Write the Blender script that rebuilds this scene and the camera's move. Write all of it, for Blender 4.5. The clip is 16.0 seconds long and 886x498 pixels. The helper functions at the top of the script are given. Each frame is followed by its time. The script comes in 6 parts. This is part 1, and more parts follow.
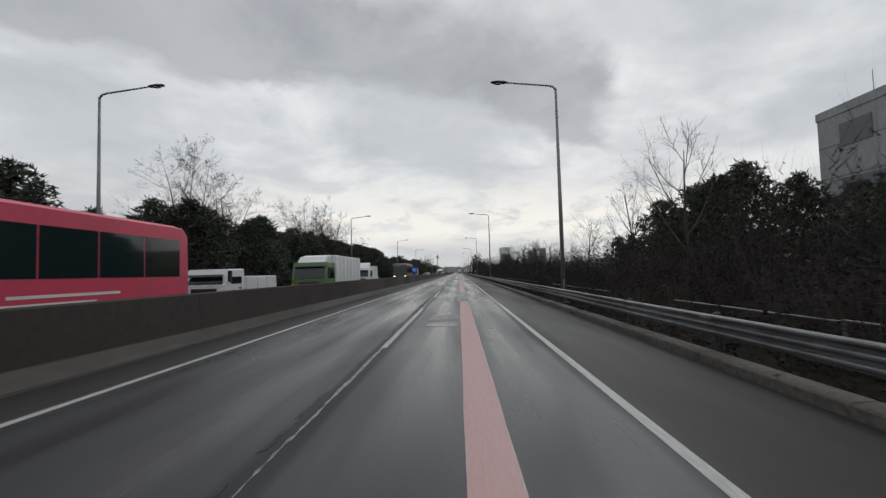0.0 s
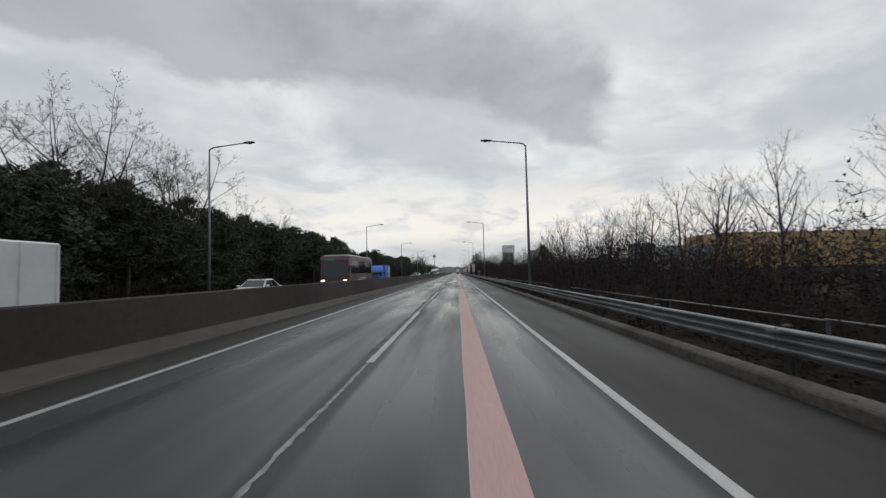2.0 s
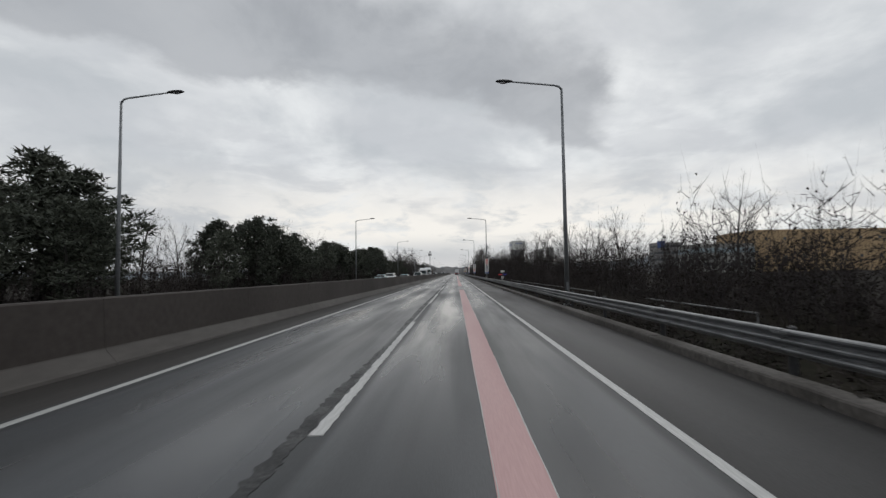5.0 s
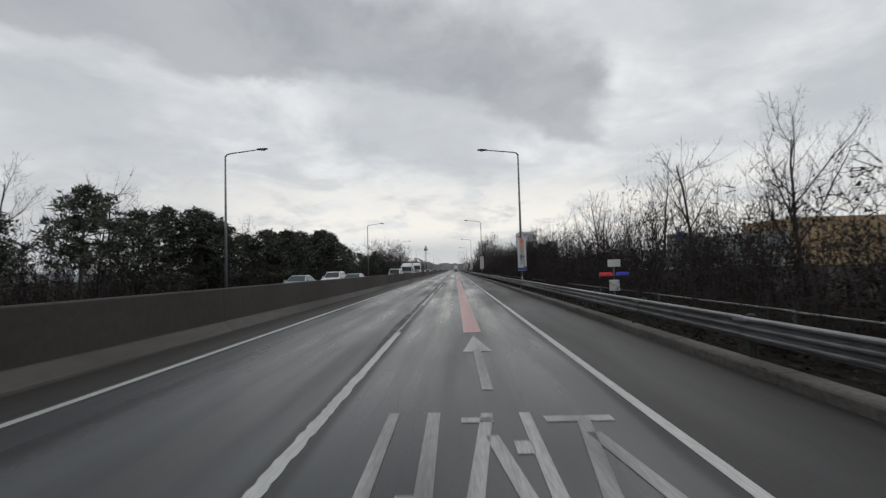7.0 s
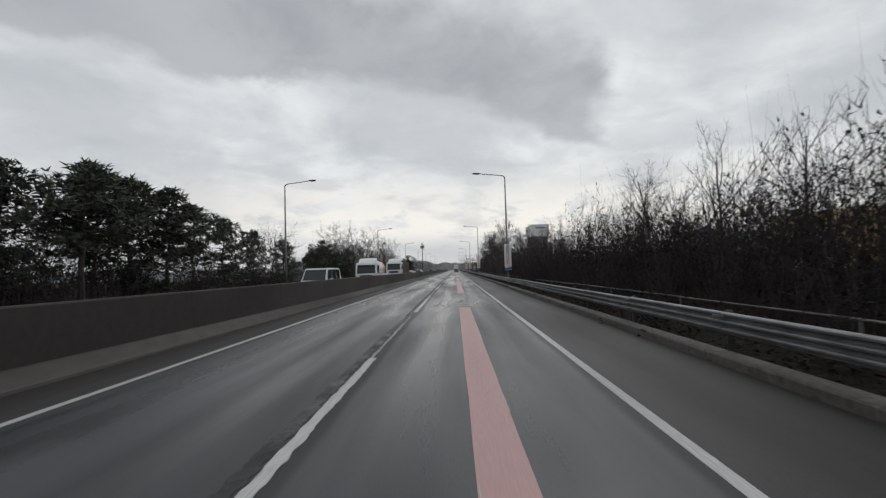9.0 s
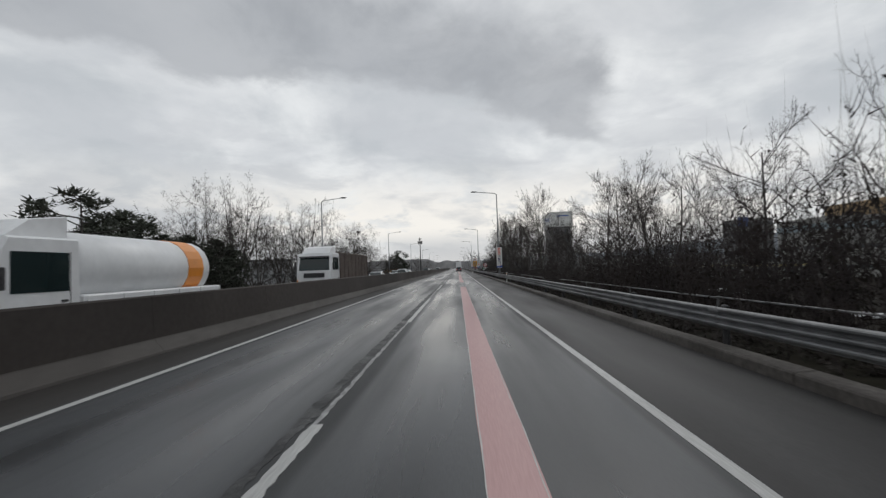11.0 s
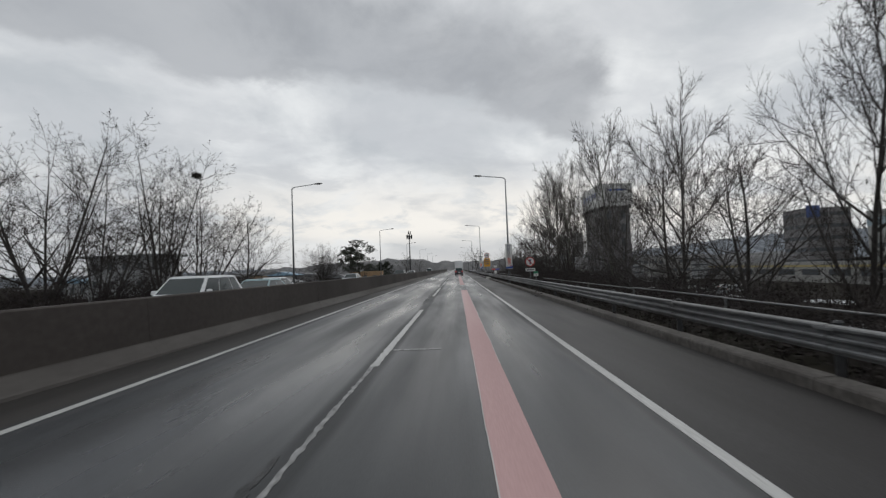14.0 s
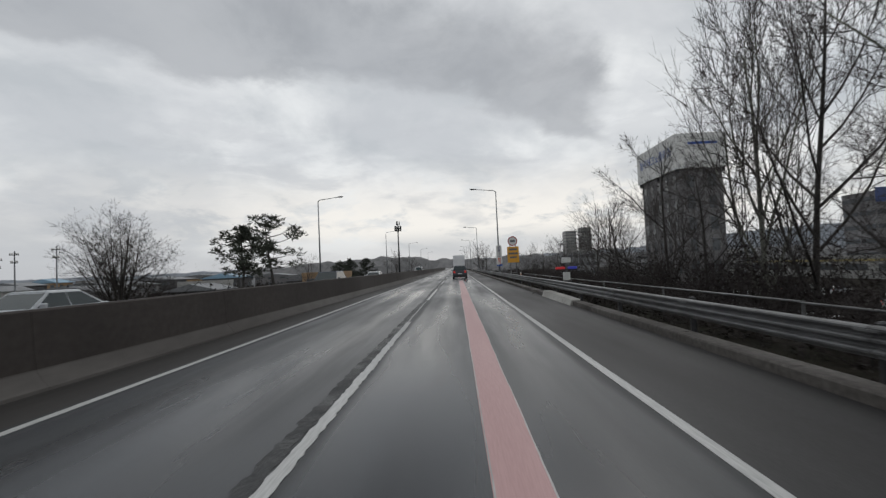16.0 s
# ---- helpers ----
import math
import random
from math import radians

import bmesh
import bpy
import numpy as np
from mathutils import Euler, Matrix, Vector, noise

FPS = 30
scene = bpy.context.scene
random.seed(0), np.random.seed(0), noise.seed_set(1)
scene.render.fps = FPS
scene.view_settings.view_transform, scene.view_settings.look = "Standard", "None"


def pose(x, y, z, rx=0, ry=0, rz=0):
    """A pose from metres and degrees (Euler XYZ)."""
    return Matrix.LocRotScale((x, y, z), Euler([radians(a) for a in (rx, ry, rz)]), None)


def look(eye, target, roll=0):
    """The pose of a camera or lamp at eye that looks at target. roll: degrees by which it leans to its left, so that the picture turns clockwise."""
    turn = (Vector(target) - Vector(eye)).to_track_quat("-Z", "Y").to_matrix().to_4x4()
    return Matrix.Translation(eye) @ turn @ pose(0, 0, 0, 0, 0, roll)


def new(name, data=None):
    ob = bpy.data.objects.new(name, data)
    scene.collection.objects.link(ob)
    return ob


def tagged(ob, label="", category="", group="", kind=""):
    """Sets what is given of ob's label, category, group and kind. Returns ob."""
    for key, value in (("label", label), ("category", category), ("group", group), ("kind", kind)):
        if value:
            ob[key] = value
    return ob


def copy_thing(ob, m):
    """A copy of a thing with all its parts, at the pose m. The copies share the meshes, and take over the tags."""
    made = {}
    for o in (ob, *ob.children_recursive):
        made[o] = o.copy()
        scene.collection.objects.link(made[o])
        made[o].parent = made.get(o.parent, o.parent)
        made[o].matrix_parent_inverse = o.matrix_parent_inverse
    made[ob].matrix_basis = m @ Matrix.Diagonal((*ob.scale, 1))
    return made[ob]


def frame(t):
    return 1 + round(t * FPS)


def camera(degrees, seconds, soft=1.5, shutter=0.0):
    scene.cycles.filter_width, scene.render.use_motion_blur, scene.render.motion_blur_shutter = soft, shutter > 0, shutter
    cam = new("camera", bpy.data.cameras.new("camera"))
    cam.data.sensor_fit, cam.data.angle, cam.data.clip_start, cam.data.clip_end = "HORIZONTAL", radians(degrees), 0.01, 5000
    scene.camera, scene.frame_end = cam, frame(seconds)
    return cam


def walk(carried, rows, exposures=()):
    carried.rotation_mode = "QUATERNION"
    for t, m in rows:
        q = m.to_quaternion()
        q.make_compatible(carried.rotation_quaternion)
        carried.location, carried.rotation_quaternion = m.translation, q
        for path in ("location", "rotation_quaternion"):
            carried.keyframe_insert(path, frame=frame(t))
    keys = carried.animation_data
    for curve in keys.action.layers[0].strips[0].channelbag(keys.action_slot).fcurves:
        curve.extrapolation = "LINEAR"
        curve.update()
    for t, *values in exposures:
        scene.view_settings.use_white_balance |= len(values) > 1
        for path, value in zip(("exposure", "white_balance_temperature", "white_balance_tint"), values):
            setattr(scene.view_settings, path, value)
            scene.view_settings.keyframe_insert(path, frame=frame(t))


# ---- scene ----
cam = camera(87.4, 16.0, soft=1.35, shutter=0.08)
# seconds, x, y, yaw, pitch, roll of the car camera, 1.62 m over the road
PATH = [
    (0, 0.145, 0, 1.98, 2.87, 1.6),
    (0.5, 0.106, 10.34, 2.16, 2.83, 1.5),
    (1, 0.134, 20.73, 1.97, 2.87, 1.48),
    (1.5, 0.121, 31.17, 1.98, 2.8, 1.58),
    (2, 0.092, 41.65, 1.76, 2.89, 1.36),
    (2.5, -0.002, 52.17, 1.75, 3.01, 1.1),
    (3, -0.082, 62.75, 1.84, 3.12, 0.96),
    (3.5, -0.136, 73.36, 1.8, 2.95, 0.81),
    (4, -0.163, 84.03, 1.69, 3.06, 0.52),
    (4.5, -0.14, 94.74, 1.64, 3, 0.68),
    (5, -0.117, 105.49, 1.6, 2.93, 0.85),
    (5.5, -0.094, 116.29, 1.55, 2.87, 1.01),
    (6, -0.071, 127.11, 1.5, 2.8, 1.18),
    (6.5, -0.048, 137.95, 1.46, 2.74, 1.34),
    (7, -0.021, 148.79, 1.48, 2.53, 1.56),
    (7.5, -0.006, 159.65, 1.47, 2.52, 1.53),
    (8, -0.02, 170.52, 1.46, 2.67, 1.29),
    (8.5, 0.041, 181.41, 1.49, 2.6, 1.48),
    (9, 0.033, 192.31, 1.51, 2.5, 1.68),
    (9.5, 0.027, 203.22, 1.59, 2.46, 1.8),
    (10, 0.021, 214.14, 1.66, 2.41, 1.92),
    (10.5, 0.015, 225.08, 1.74, 2.37, 2.04),
    (11, 0.009, 236.04, 1.82, 2.33, 2.15),
    (11.5, 0.003, 247.01, 1.89, 2.29, 2.27),
    (12, -0.013, 258.02, 1.86, 2.33, 2.21),
    (12.5, -0.051, 269.04, 1.73, 2.38, 2.13),
    (13, -0.064, 280.09, 1.78, 2.43, 1.98),
    (13.5, -0.057, 291.17, 1.83, 2.45, 2.02),
    (14, -0.073, 302.27, 1.73, 2.45, 2.16),
    (14.5, -0.013, 313.39, 1.74, 2.45, 2.44),
    (15, -0.027, 324.54, 1.78, 2.4, 2.45),
    (15.5, -0.036, 335.72, 1.74, 2.36, 2.52),
    (16, -0.032, 346.92, 1.68, 2.22, 2.69),
]
walk(cam, [(t, pose(x, y, 1.62, 90 + pitch, roll, yaw)) for t, x, y, yaw, pitch, roll in PATH])

# ---- sky and light: heavy broken overcast ----
world = bpy.data.worlds.new("overcast_sky")
scene.world = world
world.use_nodes = True
WT = world.node_tree
WT.nodes.clear()


def wm(op, a, b=0.0, c=0.0):
    n = WT.nodes.new("ShaderNodeMath")
    n.operation = op
    for s, val in zip(n.inputs, (a, b, c)):
        if isinstance(val, bpy.types.NodeSocket):
            WT.links.new(val, s)
        else:
            s.default_value = val
    return n.outputs[0]


def wstep(x, lo, hi, to0=0.0, to1=1.0):
    n = WT.nodes.new("ShaderNodeMapRange")
    n.interpolation_type = "SMOOTHSTEP"
    WT.links.new(x, n.inputs["Value"])
    for key, val in (("From Min", lo), ("From Max", hi), ("To Min", to0), ("To Max", to1)):
        n.inputs[key].default_value = val
    return n.outputs["Result"]


def wmix(fac, a, b):
    n = WT.nodes.new("ShaderNodeMix")
    n.data_type = "RGBA"
    for s, val in ((n.inputs[0], fac), (n.inputs[6], a), (n.inputs[7], b)):
        if isinstance(val, bpy.types.NodeSocket):
            WT.links.new(val, s)
        else:
            s.default_value = val if isinstance(val, float) else (*val, 1)
    return n.outputs[2]


tc = WT.nodes.new("ShaderNodeTexCoord")
sep = WT.nodes.new("ShaderNodeSeparateXYZ")
WT.links.new(tc.outputs["Generated"], sep.inputs[0])
dx, dy, dz = sep.outputs
up = wm("MAXIMUM", dz, 0.0)
flat = wm("ADD", up, 0.30)
comb = WT.nodes.new("ShaderNodeCombineXYZ")
WT.links.new(wm("DIVIDE", dx, flat), comb.inputs[0])
WT.links.new(wm("DIVIDE", dy, flat), comb.inputs[1])


def wnoise(scale, detail, rough, distort=0.0, seed=0.0):
    n = WT.nodes.new("ShaderNodeTexNoise")
    n.noise_dimensions = "4D"
    WT.links.new(comb.outputs[0], n.inputs["Vector"])
    for key, val in (("Scale", scale), ("Detail", detail), ("Roughness", rough), ("Distortion", distort), ("W", seed)):
        n.inputs[key].default_value = val
    return n.outputs["Fac"]


puffs = wnoise(1.5, 8.0, 0.56, 0.25, 3.0)
wisps = wnoise(3.6, 7.0, 0.6, 0.35, 8.0)
az = wm("ARCTAN2", dx, dy)
# the long dark bank of cloud: it runs from high in the west down to the right of the road's end
edge = wm("MULTIPLY_ADD", puffs, 0.30, -0.15)
edge2 = wm("MULTIPLY_ADD", wisps, 0.11, -0.055)
mid = wm("SUBTRACT", wm("MULTIPLY_ADD", az, -0.22, 0.395), wm("MULTIPLY", wm("MULTIPLY", az, az), 0.20))
across = wm("ADD", wm("SUBTRACT", dz, mid), wm("ADD", edge, edge2))
bank = wm("MULTIPLY", wstep(across, -0.085, -0.045), wstep(across, 0.04, 0.16, 1.0, 0.0))
bank = wm("MULTIPLY", bank, wstep(wm("ADD", az, wm("ADD", edge, edge2)), 0.29, 0.36, 1.0, 0.0))
bank = wm("MULTIPLY", bank, wstep(wisps, 0.30, 0.62, 1.1, 0.72))
body = wmix(wstep(puffs, 0.38, 0.60), (0.53, 0.56, 0.59), (0.82, 0.84, 0.85))
body = wmix(wm("MULTIPLY", wstep(wisps, 0.42, 0.60), 0.5), body, (0.62, 0.64, 0.67))
body = wmix(wm("MULTIPLY", bank, 0.86), body, (0.36, 0.378, 0.405))
# bright gap low over the road's end, with thin grey bars in it
gap = wm("MULTIPLY", wstep(dz, 0.03, 0.09), wstep(wm("ADD", dz, edge2), 0.11, 0.24, 1.0, 0.0))
gap = wm("MULTIPLY", gap, wstep(wm("ABSOLUTE", az), 0.2, 1.0, 1.0, 0.3))
gap = wm("MULTIPLY", gap, wstep(wisps, 0.38, 0.52, 0.3, 1.0))
body = wmix(gap, body, (0.93, 0.90, 0.85))
body = wmix(wm("MULTIPLY", wstep(dz, 0.0, 0.08, 1.0, 0.0), 0.75), body, (0.62, 0.62, 0.63))
west = wm("MULTIPLY", wstep(az, -0.70, -0.22, 1.0, 0.0), wstep(wm("ADD", dz, wm("ADD", edge2, edge)), 0.05, 0.17, 1.0, 0.0))
body = wmix(wm("MULTIPLY", west, 0.75), body, (0.50, 0.52, 0.55))
comb_low = WT.nodes.new("ShaderNodeCombineXYZ")
WT.links.new(wm("MULTIPLY", az, 3.4), comb_low.inputs[0])
WT.links.new(wm("MULTIPLY", dz, 13.0), comb_low.inputs[1])
low_tex = WT.nodes.new("ShaderNodeTexNoise")
WT.links.new(comb_low.outputs[0], low_tex.inputs["Vector"])
for key, val in (("Scale", 1.0), ("Detail", 7.0), ("Roughness", 0.55), ("Distortion", 0.3)):
    low_tex.inputs[key].default_value = val
bars = wm("MULTIPLY", wstep(low_tex.outputs["Fac"], 0.50, 0.62), wm("MULTIPLY", wstep(dz, 0.05, 0.09), wstep(dz, 0.22, 0.36, 1.0, 0.0)))
body = wmix(wm("MULTIPLY", bars, 0.55), body, (0.54, 0.56, 0.59))
sky = WT.nodes.new("ShaderNodeTexSky")
sky.sky_type = "NISHITA"
sky.sun_disc = False
sky.sun_elevation, sky.sun_rotation = radians(38), radians(20)
bg = WT.nodes.new("ShaderNodeBackground")
bg_sky = WT.nodes.new("ShaderNodeBackground")
WT.links.new(body, bg.inputs[0])
bg.inputs[1].default_value = 1.02
WT.links.new(sky.outputs[0], bg_sky.inputs[0])
bg_sky.inputs[1].default_value = 0.05
addn = WT.nodes.new("ShaderNodeMixShader")
addn.inputs[0].default_value = 0.06
wout = WT.nodes.new("ShaderNodeOutputWorld")
WT.links.new(bg.outputs[0], addn.inputs[1])
WT.links.new(bg_sky.outputs[0], addn.inputs[2])
WT.links.new(addn.outputs[0], wout.inputs[0])

sun = new("sun", bpy.data.lights.new("sun", "SUN"))
sun.data.energy, sun.data.angle, sun.data.color = 0.35, radians(25), (1.0, 0.98, 0.96)
sun.matrix_world = look((20, 60, 60), (0, 0, 0))


# ---- materials ----
def surface(name, dark, light, fine=8.0, coarse=0.6, rough=(0.5, 0.75), metal=0.0, bump=0.2, stretch=(1, 1, 1), stain=None, stain_amount=0.4, spec=0.5, vary=0.0):
    """A material with grain at one scale, blotches at a larger one, stains, uneven gloss and relief."""
    m = bpy.data.materials.new(name)
    m.use_nodes = True
    t = m.node_tree
    b = t.nodes["Principled BSDF"]
    b.inputs["Metallic"].default_value = metal
    b.inputs["Specular IOR Level"].default_value = spec
    geo = t.nodes.new("ShaderNodeNewGeometry")
    mp = t.nodes.new("ShaderNodeMapping")
    mp.inputs["Scale"].default_value = stretch
    t.links.new(geo.outputs["Position"], mp.inputs[0])

    def tex(scale, detail):
        n = t.nodes.new("ShaderNodeTexNoise")
        n.inputs["Scale"].default_value, n.inputs["Detail"].default_value = scale, detail
        t.links.new(mp.outputs[0], n.inputs["Vector"])
        return n.outputs["Fac"]

    def span(value, lo, hi, a, c):
        n = t.nodes.new("ShaderNodeMapRange")
        t.links.new(value, n.inputs["Value"])
        for s, val in zip(list(n.inputs)[1:5], (lo, hi, a, c)):
            s.default_value = val
        return n.outputs["Result"]

    def mix(fac, a, c):
        n = t.nodes.new("ShaderNodeMix")
        n.data_type = "RGBA"
        for s, val in ((n.inputs[0], fac), (n.inputs[6], a), (n.inputs[7], c)):
            if isinstance(val, bpy.types.NodeSocket):
                t.links.new(val, s)
            else:
                s.default_value = (*val, 1)
        return n.outputs[2]

    f, c = tex(fine, 6), tex(coarse, 4)
    col = mix(span(f, 0.3, 0.7, 0, 1), dark, light)
    if stain:
        col = mix(span(c, 0.45, 0.75, 0, stain_amount), col, stain)
    if vary:
        info = t.nodes.new("ShaderNodeObjectInfo")
        hue = t.nodes.new("ShaderNodeHueSaturation")
        t.links.new(span(info.outputs["Random"], 0, 1, 1 - vary, 1 + vary), hue.inputs["Value"])
        t.links.new(col, hue.inputs["Color"])
        col = hue.outputs[0]
    t.links.new(col, b.inputs["Base Color"])
    t.links.new(span(c, 0.3, 0.7, rough[0], rough[1]), b.inputs["Roughness"])
    if bump:
        bn = t.nodes.new("ShaderNodeBump")
        bn.inputs["Strength"].default_value, bn.inputs["Distance"].default_value = bump, 0.02
        t.links.new(f, bn.inputs["Height"])
        t.links.new(bn.outputs[0], b.inputs["Normal"])
    return m


def glass(name, tint, rough=0.05):
    m = bpy.data.materials.new(name)
    m.use_nodes = True
    b = m.node_tree.nodes["Principled BSDF"]
    b.inputs["Base Color"].default_value = (*tint, 1)
    b.inputs["Roughness"].default_value = rough
    b.inputs["IOR"].default_value = 1.5
    b.inputs["Specular IOR Level"].default_value = 0.35
    return m


def glow(name, col, power):
    m = bpy.data.materials.new(name)
    m.use_nodes = True
    b = m.node_tree.nodes["Principled BSDF"]
    b.inputs["Base Color"].default_value = (*col, 1)
    b.inputs["Emission Color"].default_value = (*col, 1)
    b.inputs["Emission Strength"].default_value = power
    return m


WET = surface("wet_asphalt", (0.0092, 0.0107, 0.0126), (0.0215, 0.0242, 0.0276), 60, 0.42, (0.17, 0.47), bump=0.07, stretch=(1.3, 0.16, 1), stain=(0.0075, 0.0085, 0.0095), stain_amount=0.9, spec=0.5)


def wheel_tracks(m, centre, width, track):
    """Polishes and darkens two wheel tracks in each lane, and the tarred strip at the lane's edge."""
    t = m.node_tree
    b = t.nodes["Principled BSDF"]

    def op(kind, a, c=0.0, d=0.0):
        n = t.nodes.new("ShaderNodeMath")
        n.operation = kind
        for s, val in zip(n.inputs, (a, c, d)):
            if isinstance(val, bpy.types.NodeSocket):
                t.links.new(val, s)
            else:
                s.default_value = val
        return n.outputs[0]

    def step(val, lo, hi, a, c):
        n = t.nodes.new("ShaderNodeMapRange")
        n.interpolation_type = "SMOOTHSTEP"
        t.links.new(val, n.inputs["Value"])
        for s, q in zip(list(n.inputs)[1:5], (lo, hi, a, c)):
            s.default_value = q
        return n.outputs["Result"]

    geo = t.nodes.new("ShaderNodeNewGeometry")
    sep_ = t.nodes.new("ShaderNodeSeparateXYZ")
    t.links.new(geo.outputs["Position"], sep_.inputs[0])
    wob = t.nodes.new("ShaderNodeTexNoise")
    wob.inputs["Scale"].default_value, wob.inputs["Detail"].default_value = 1.0, 5.0
    mp = t.nodes.new("ShaderNodeMapping")
    mp.inputs["Scale"].default_value = (1.2, 0.12, 1)
    t.links.new(geo.outputs["Position"], mp.inputs[0])
    t.links.new(mp.outputs[0], wob.inputs["Vector"])
    x = op("MULTIPLY_ADD", wob.outputs["Fac"], 0.36, sep_.outputs[0])
    u = op("ABSOLUTE", op("SUBTRACT", op("MODULO", op("ADD", x, 10 * width + width / 2 - centre - 0.18), width), width / 2))
    tread = step(op("ABSOLUTE", op("SUBTRACT", u, track)), 0.10, 0.46, 1.0, 0.0)
    rim = step(u, width / 2 - 0.26, width / 2 - 0.10, 0.0, 1.0)
    streak = t.nodes.new("ShaderNodeTexNoise")
    streak.inputs["Scale"].default_value, streak.inputs["Detail"].default_value, streak.inputs["Roughness"].default_value = 1.0, 6.0, 0.65
    mp2 = t.nodes.new("ShaderNodeMapping")
    mp2.inputs["Scale"].default_value = (1.7, 0.07, 1)
    t.links.new(geo.outputs["Position"], mp2.inputs[0])
    t.links.new(mp2.outputs[0], streak.inputs["Vector"])
    film = step(streak.outputs["Fac"], 0.38, 0.62, 0.0, 1.0)
    old = b.inputs["Base Color"].links[0].from_socket
    mul = t.nodes.new("ShaderNodeHueSaturation")
    t.links.new(old, mul.inputs["Color"])
    t.links.new(op("SUBTRACT", op("SUBTRACT", op("MULTIPLY_ADD", film, 0.24, 1.28), op("MULTIPLY", tread, 0.62)), op("MULTIPLY", rim, 0.5)), mul.inputs["Value"])
    t.links.new(mul.outputs[0], b.inputs["Base Color"])
    oldr = b.inputs["Roughness"].links[0].from_socket
    t.links.new(op("ADD", op("MULTIPLY", oldr, op("SUBTRACT", op("MULTIPLY_ADD", film, 0.15, 1.08), op("MULTIPLY", tread, 0.28))), op("MULTIPLY", rim, 0.2)), b.inputs["Roughness"])


wheel_tracks(WET, 0.25, 3.6, 0.74)
WET_FAR = surface("wet_asphalt_oncoming", (0.022, 0.022, 0.024), (0.05, 0.05, 0.052), 30, 0.3, (0.3, 0.5), bump=0.3, stretch=(1, 0.3, 1))
SHOULDER = surface("worn_asphalt_shoulder", (0.0138, 0.0133, 0.0136), (0.0315, 0.0302, 0.0309), 55, 0.4, (0.45, 0.7), bump=0.1, stretch=(1.4, 0.16, 1), stain=(0.020, 0.016, 0.014), stain_amount=0.6, spec=0.3)
PATCH = surface("fresh_tar_patch", (0.006, 0.0062, 0.0068), (0.014, 0.0143, 0.0156), 50, 1.2, (0.25, 0.45), bump=0.12, spec=0.22)
OLDPATCH = surface("old_tar_patch", (0.008, 0.0088, 0.0098), (0.019, 0.0205, 0.0225), 45, 0.6, (0.22, 0.45), bump=0.12, spec=0.4)
SEAM = surface("tar_seam", (0.0075, 0.008, 0.0085), (0.023, 0.024, 0.0255), 18, 1.6, (0.35, 0.7), bump=0.8, spec=0.35)
PAINT = surface("worn_white_road_paint", (0.34, 0.34, 0.332), (0.50, 0.50, 0.487), 34, 1.1, (0.4, 0.6), bump=0.15, stretch=(1.6, 0.12, 1), stain=(0.16, 0.16, 0.158), stain_amount=0.55)
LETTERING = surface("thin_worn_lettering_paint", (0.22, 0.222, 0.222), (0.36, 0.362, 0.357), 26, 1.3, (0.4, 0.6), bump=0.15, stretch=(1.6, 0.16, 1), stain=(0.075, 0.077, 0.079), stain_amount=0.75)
WORNMARK = surface("worn_off_road_paint", (0.07, 0.07, 0.07), (0.33, 0.33, 0.325), 14, 1.4, (0.4, 0.6), bump=0.2, stretch=(1, 0.4, 1))
PINK = surface("worn_pink_road_paint", (0.41, 0.238, 0.234), (0.465, 0.28, 0.274), 40, 0.5, (0.4, 0.6), bump=0.12, stretch=(1.6, 0.1, 1), stain=(0.31, 0.185, 0.183), stain_amount=0.45)
BARRIER = surface("dirty_concrete", (0.040, 0.0335, 0.0305), (0.053, 0.0455, 0.0415), 11, 0.22, (0.75, 0.95), bump=0.15, stretch=(1, 0.6, 0.7), stain=(0.020, 0.0175, 0.0165), stain_amount=0.6, spec=0.3)
# sloped barrier foot, paler than the wall above it
APRON = surface("paler_foot_concrete", (0.070, 0.064, 0.060), (0.092, 0.085, 0.079), 5, 0.3, (0.7, 0.9), bump=0.1, stretch=(1, 0.3, 1), stain=(0.04, 0.035, 0.032), stain_amount=0.6, spec=0.3)
GUTTER = surface("dusty_brown_asphalt", (0.023, 0.0205, 0.0192), (0.037, 0.0335, 0.0312), 30, 0.35, (0.5, 0.8), bump=0.1, stretch=(1.5, 0.12, 1), stain=(0.015, 0.0138, 0.0132), stain_amount=0.7, spec=0.3)
KERB = surface("wet_kerb_concrete", (0.062, 0.056, 0.051), (0.125, 0.114, 0.104), 12, 0.6, (0.65, 0.9), bump=0.3, stain=(0.036, 0.031, 0.028), stain_amount=0.6, spec=0.3)
PALE = surface("pale_concrete", (0.32, 0.31, 0.29), (0.46, 0.45, 0.42), 9, 0.6, (0.7, 0.9), bump=0.25, stain=(0.2, 0.19, 0.17))
ZINC = surface("dirty_galvanised_steel", (0.095, 0.097, 0.10), (0.21, 0.213, 0.217), 6, 0.5, (0.35, 0.6), metal=0.25, bump=0.1, stretch=(1, 0.4, 1), stain=(0.06, 0.054, 0.048), stain_amount=0.6, spec=0.4)
POLE = surface("weathered_lamp_pole", (0.16, 0.17, 0.18), (0.25, 0.26, 0.27), 14, 0.8, (0.4, 0.6), metal=0.5, bump=0.1, stain=(0.10, 0.095, 0.09))
DARKMETAL = surface("dark_metal", (0.025, 0.025, 0.027), (0.05, 0.05, 0.053), 15, 1.0, (0.4, 0.6), metal=0.4, bump=0.1)
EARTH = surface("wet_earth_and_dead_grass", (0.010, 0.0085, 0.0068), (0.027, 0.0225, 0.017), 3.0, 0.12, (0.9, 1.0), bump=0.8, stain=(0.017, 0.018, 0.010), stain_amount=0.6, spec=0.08)
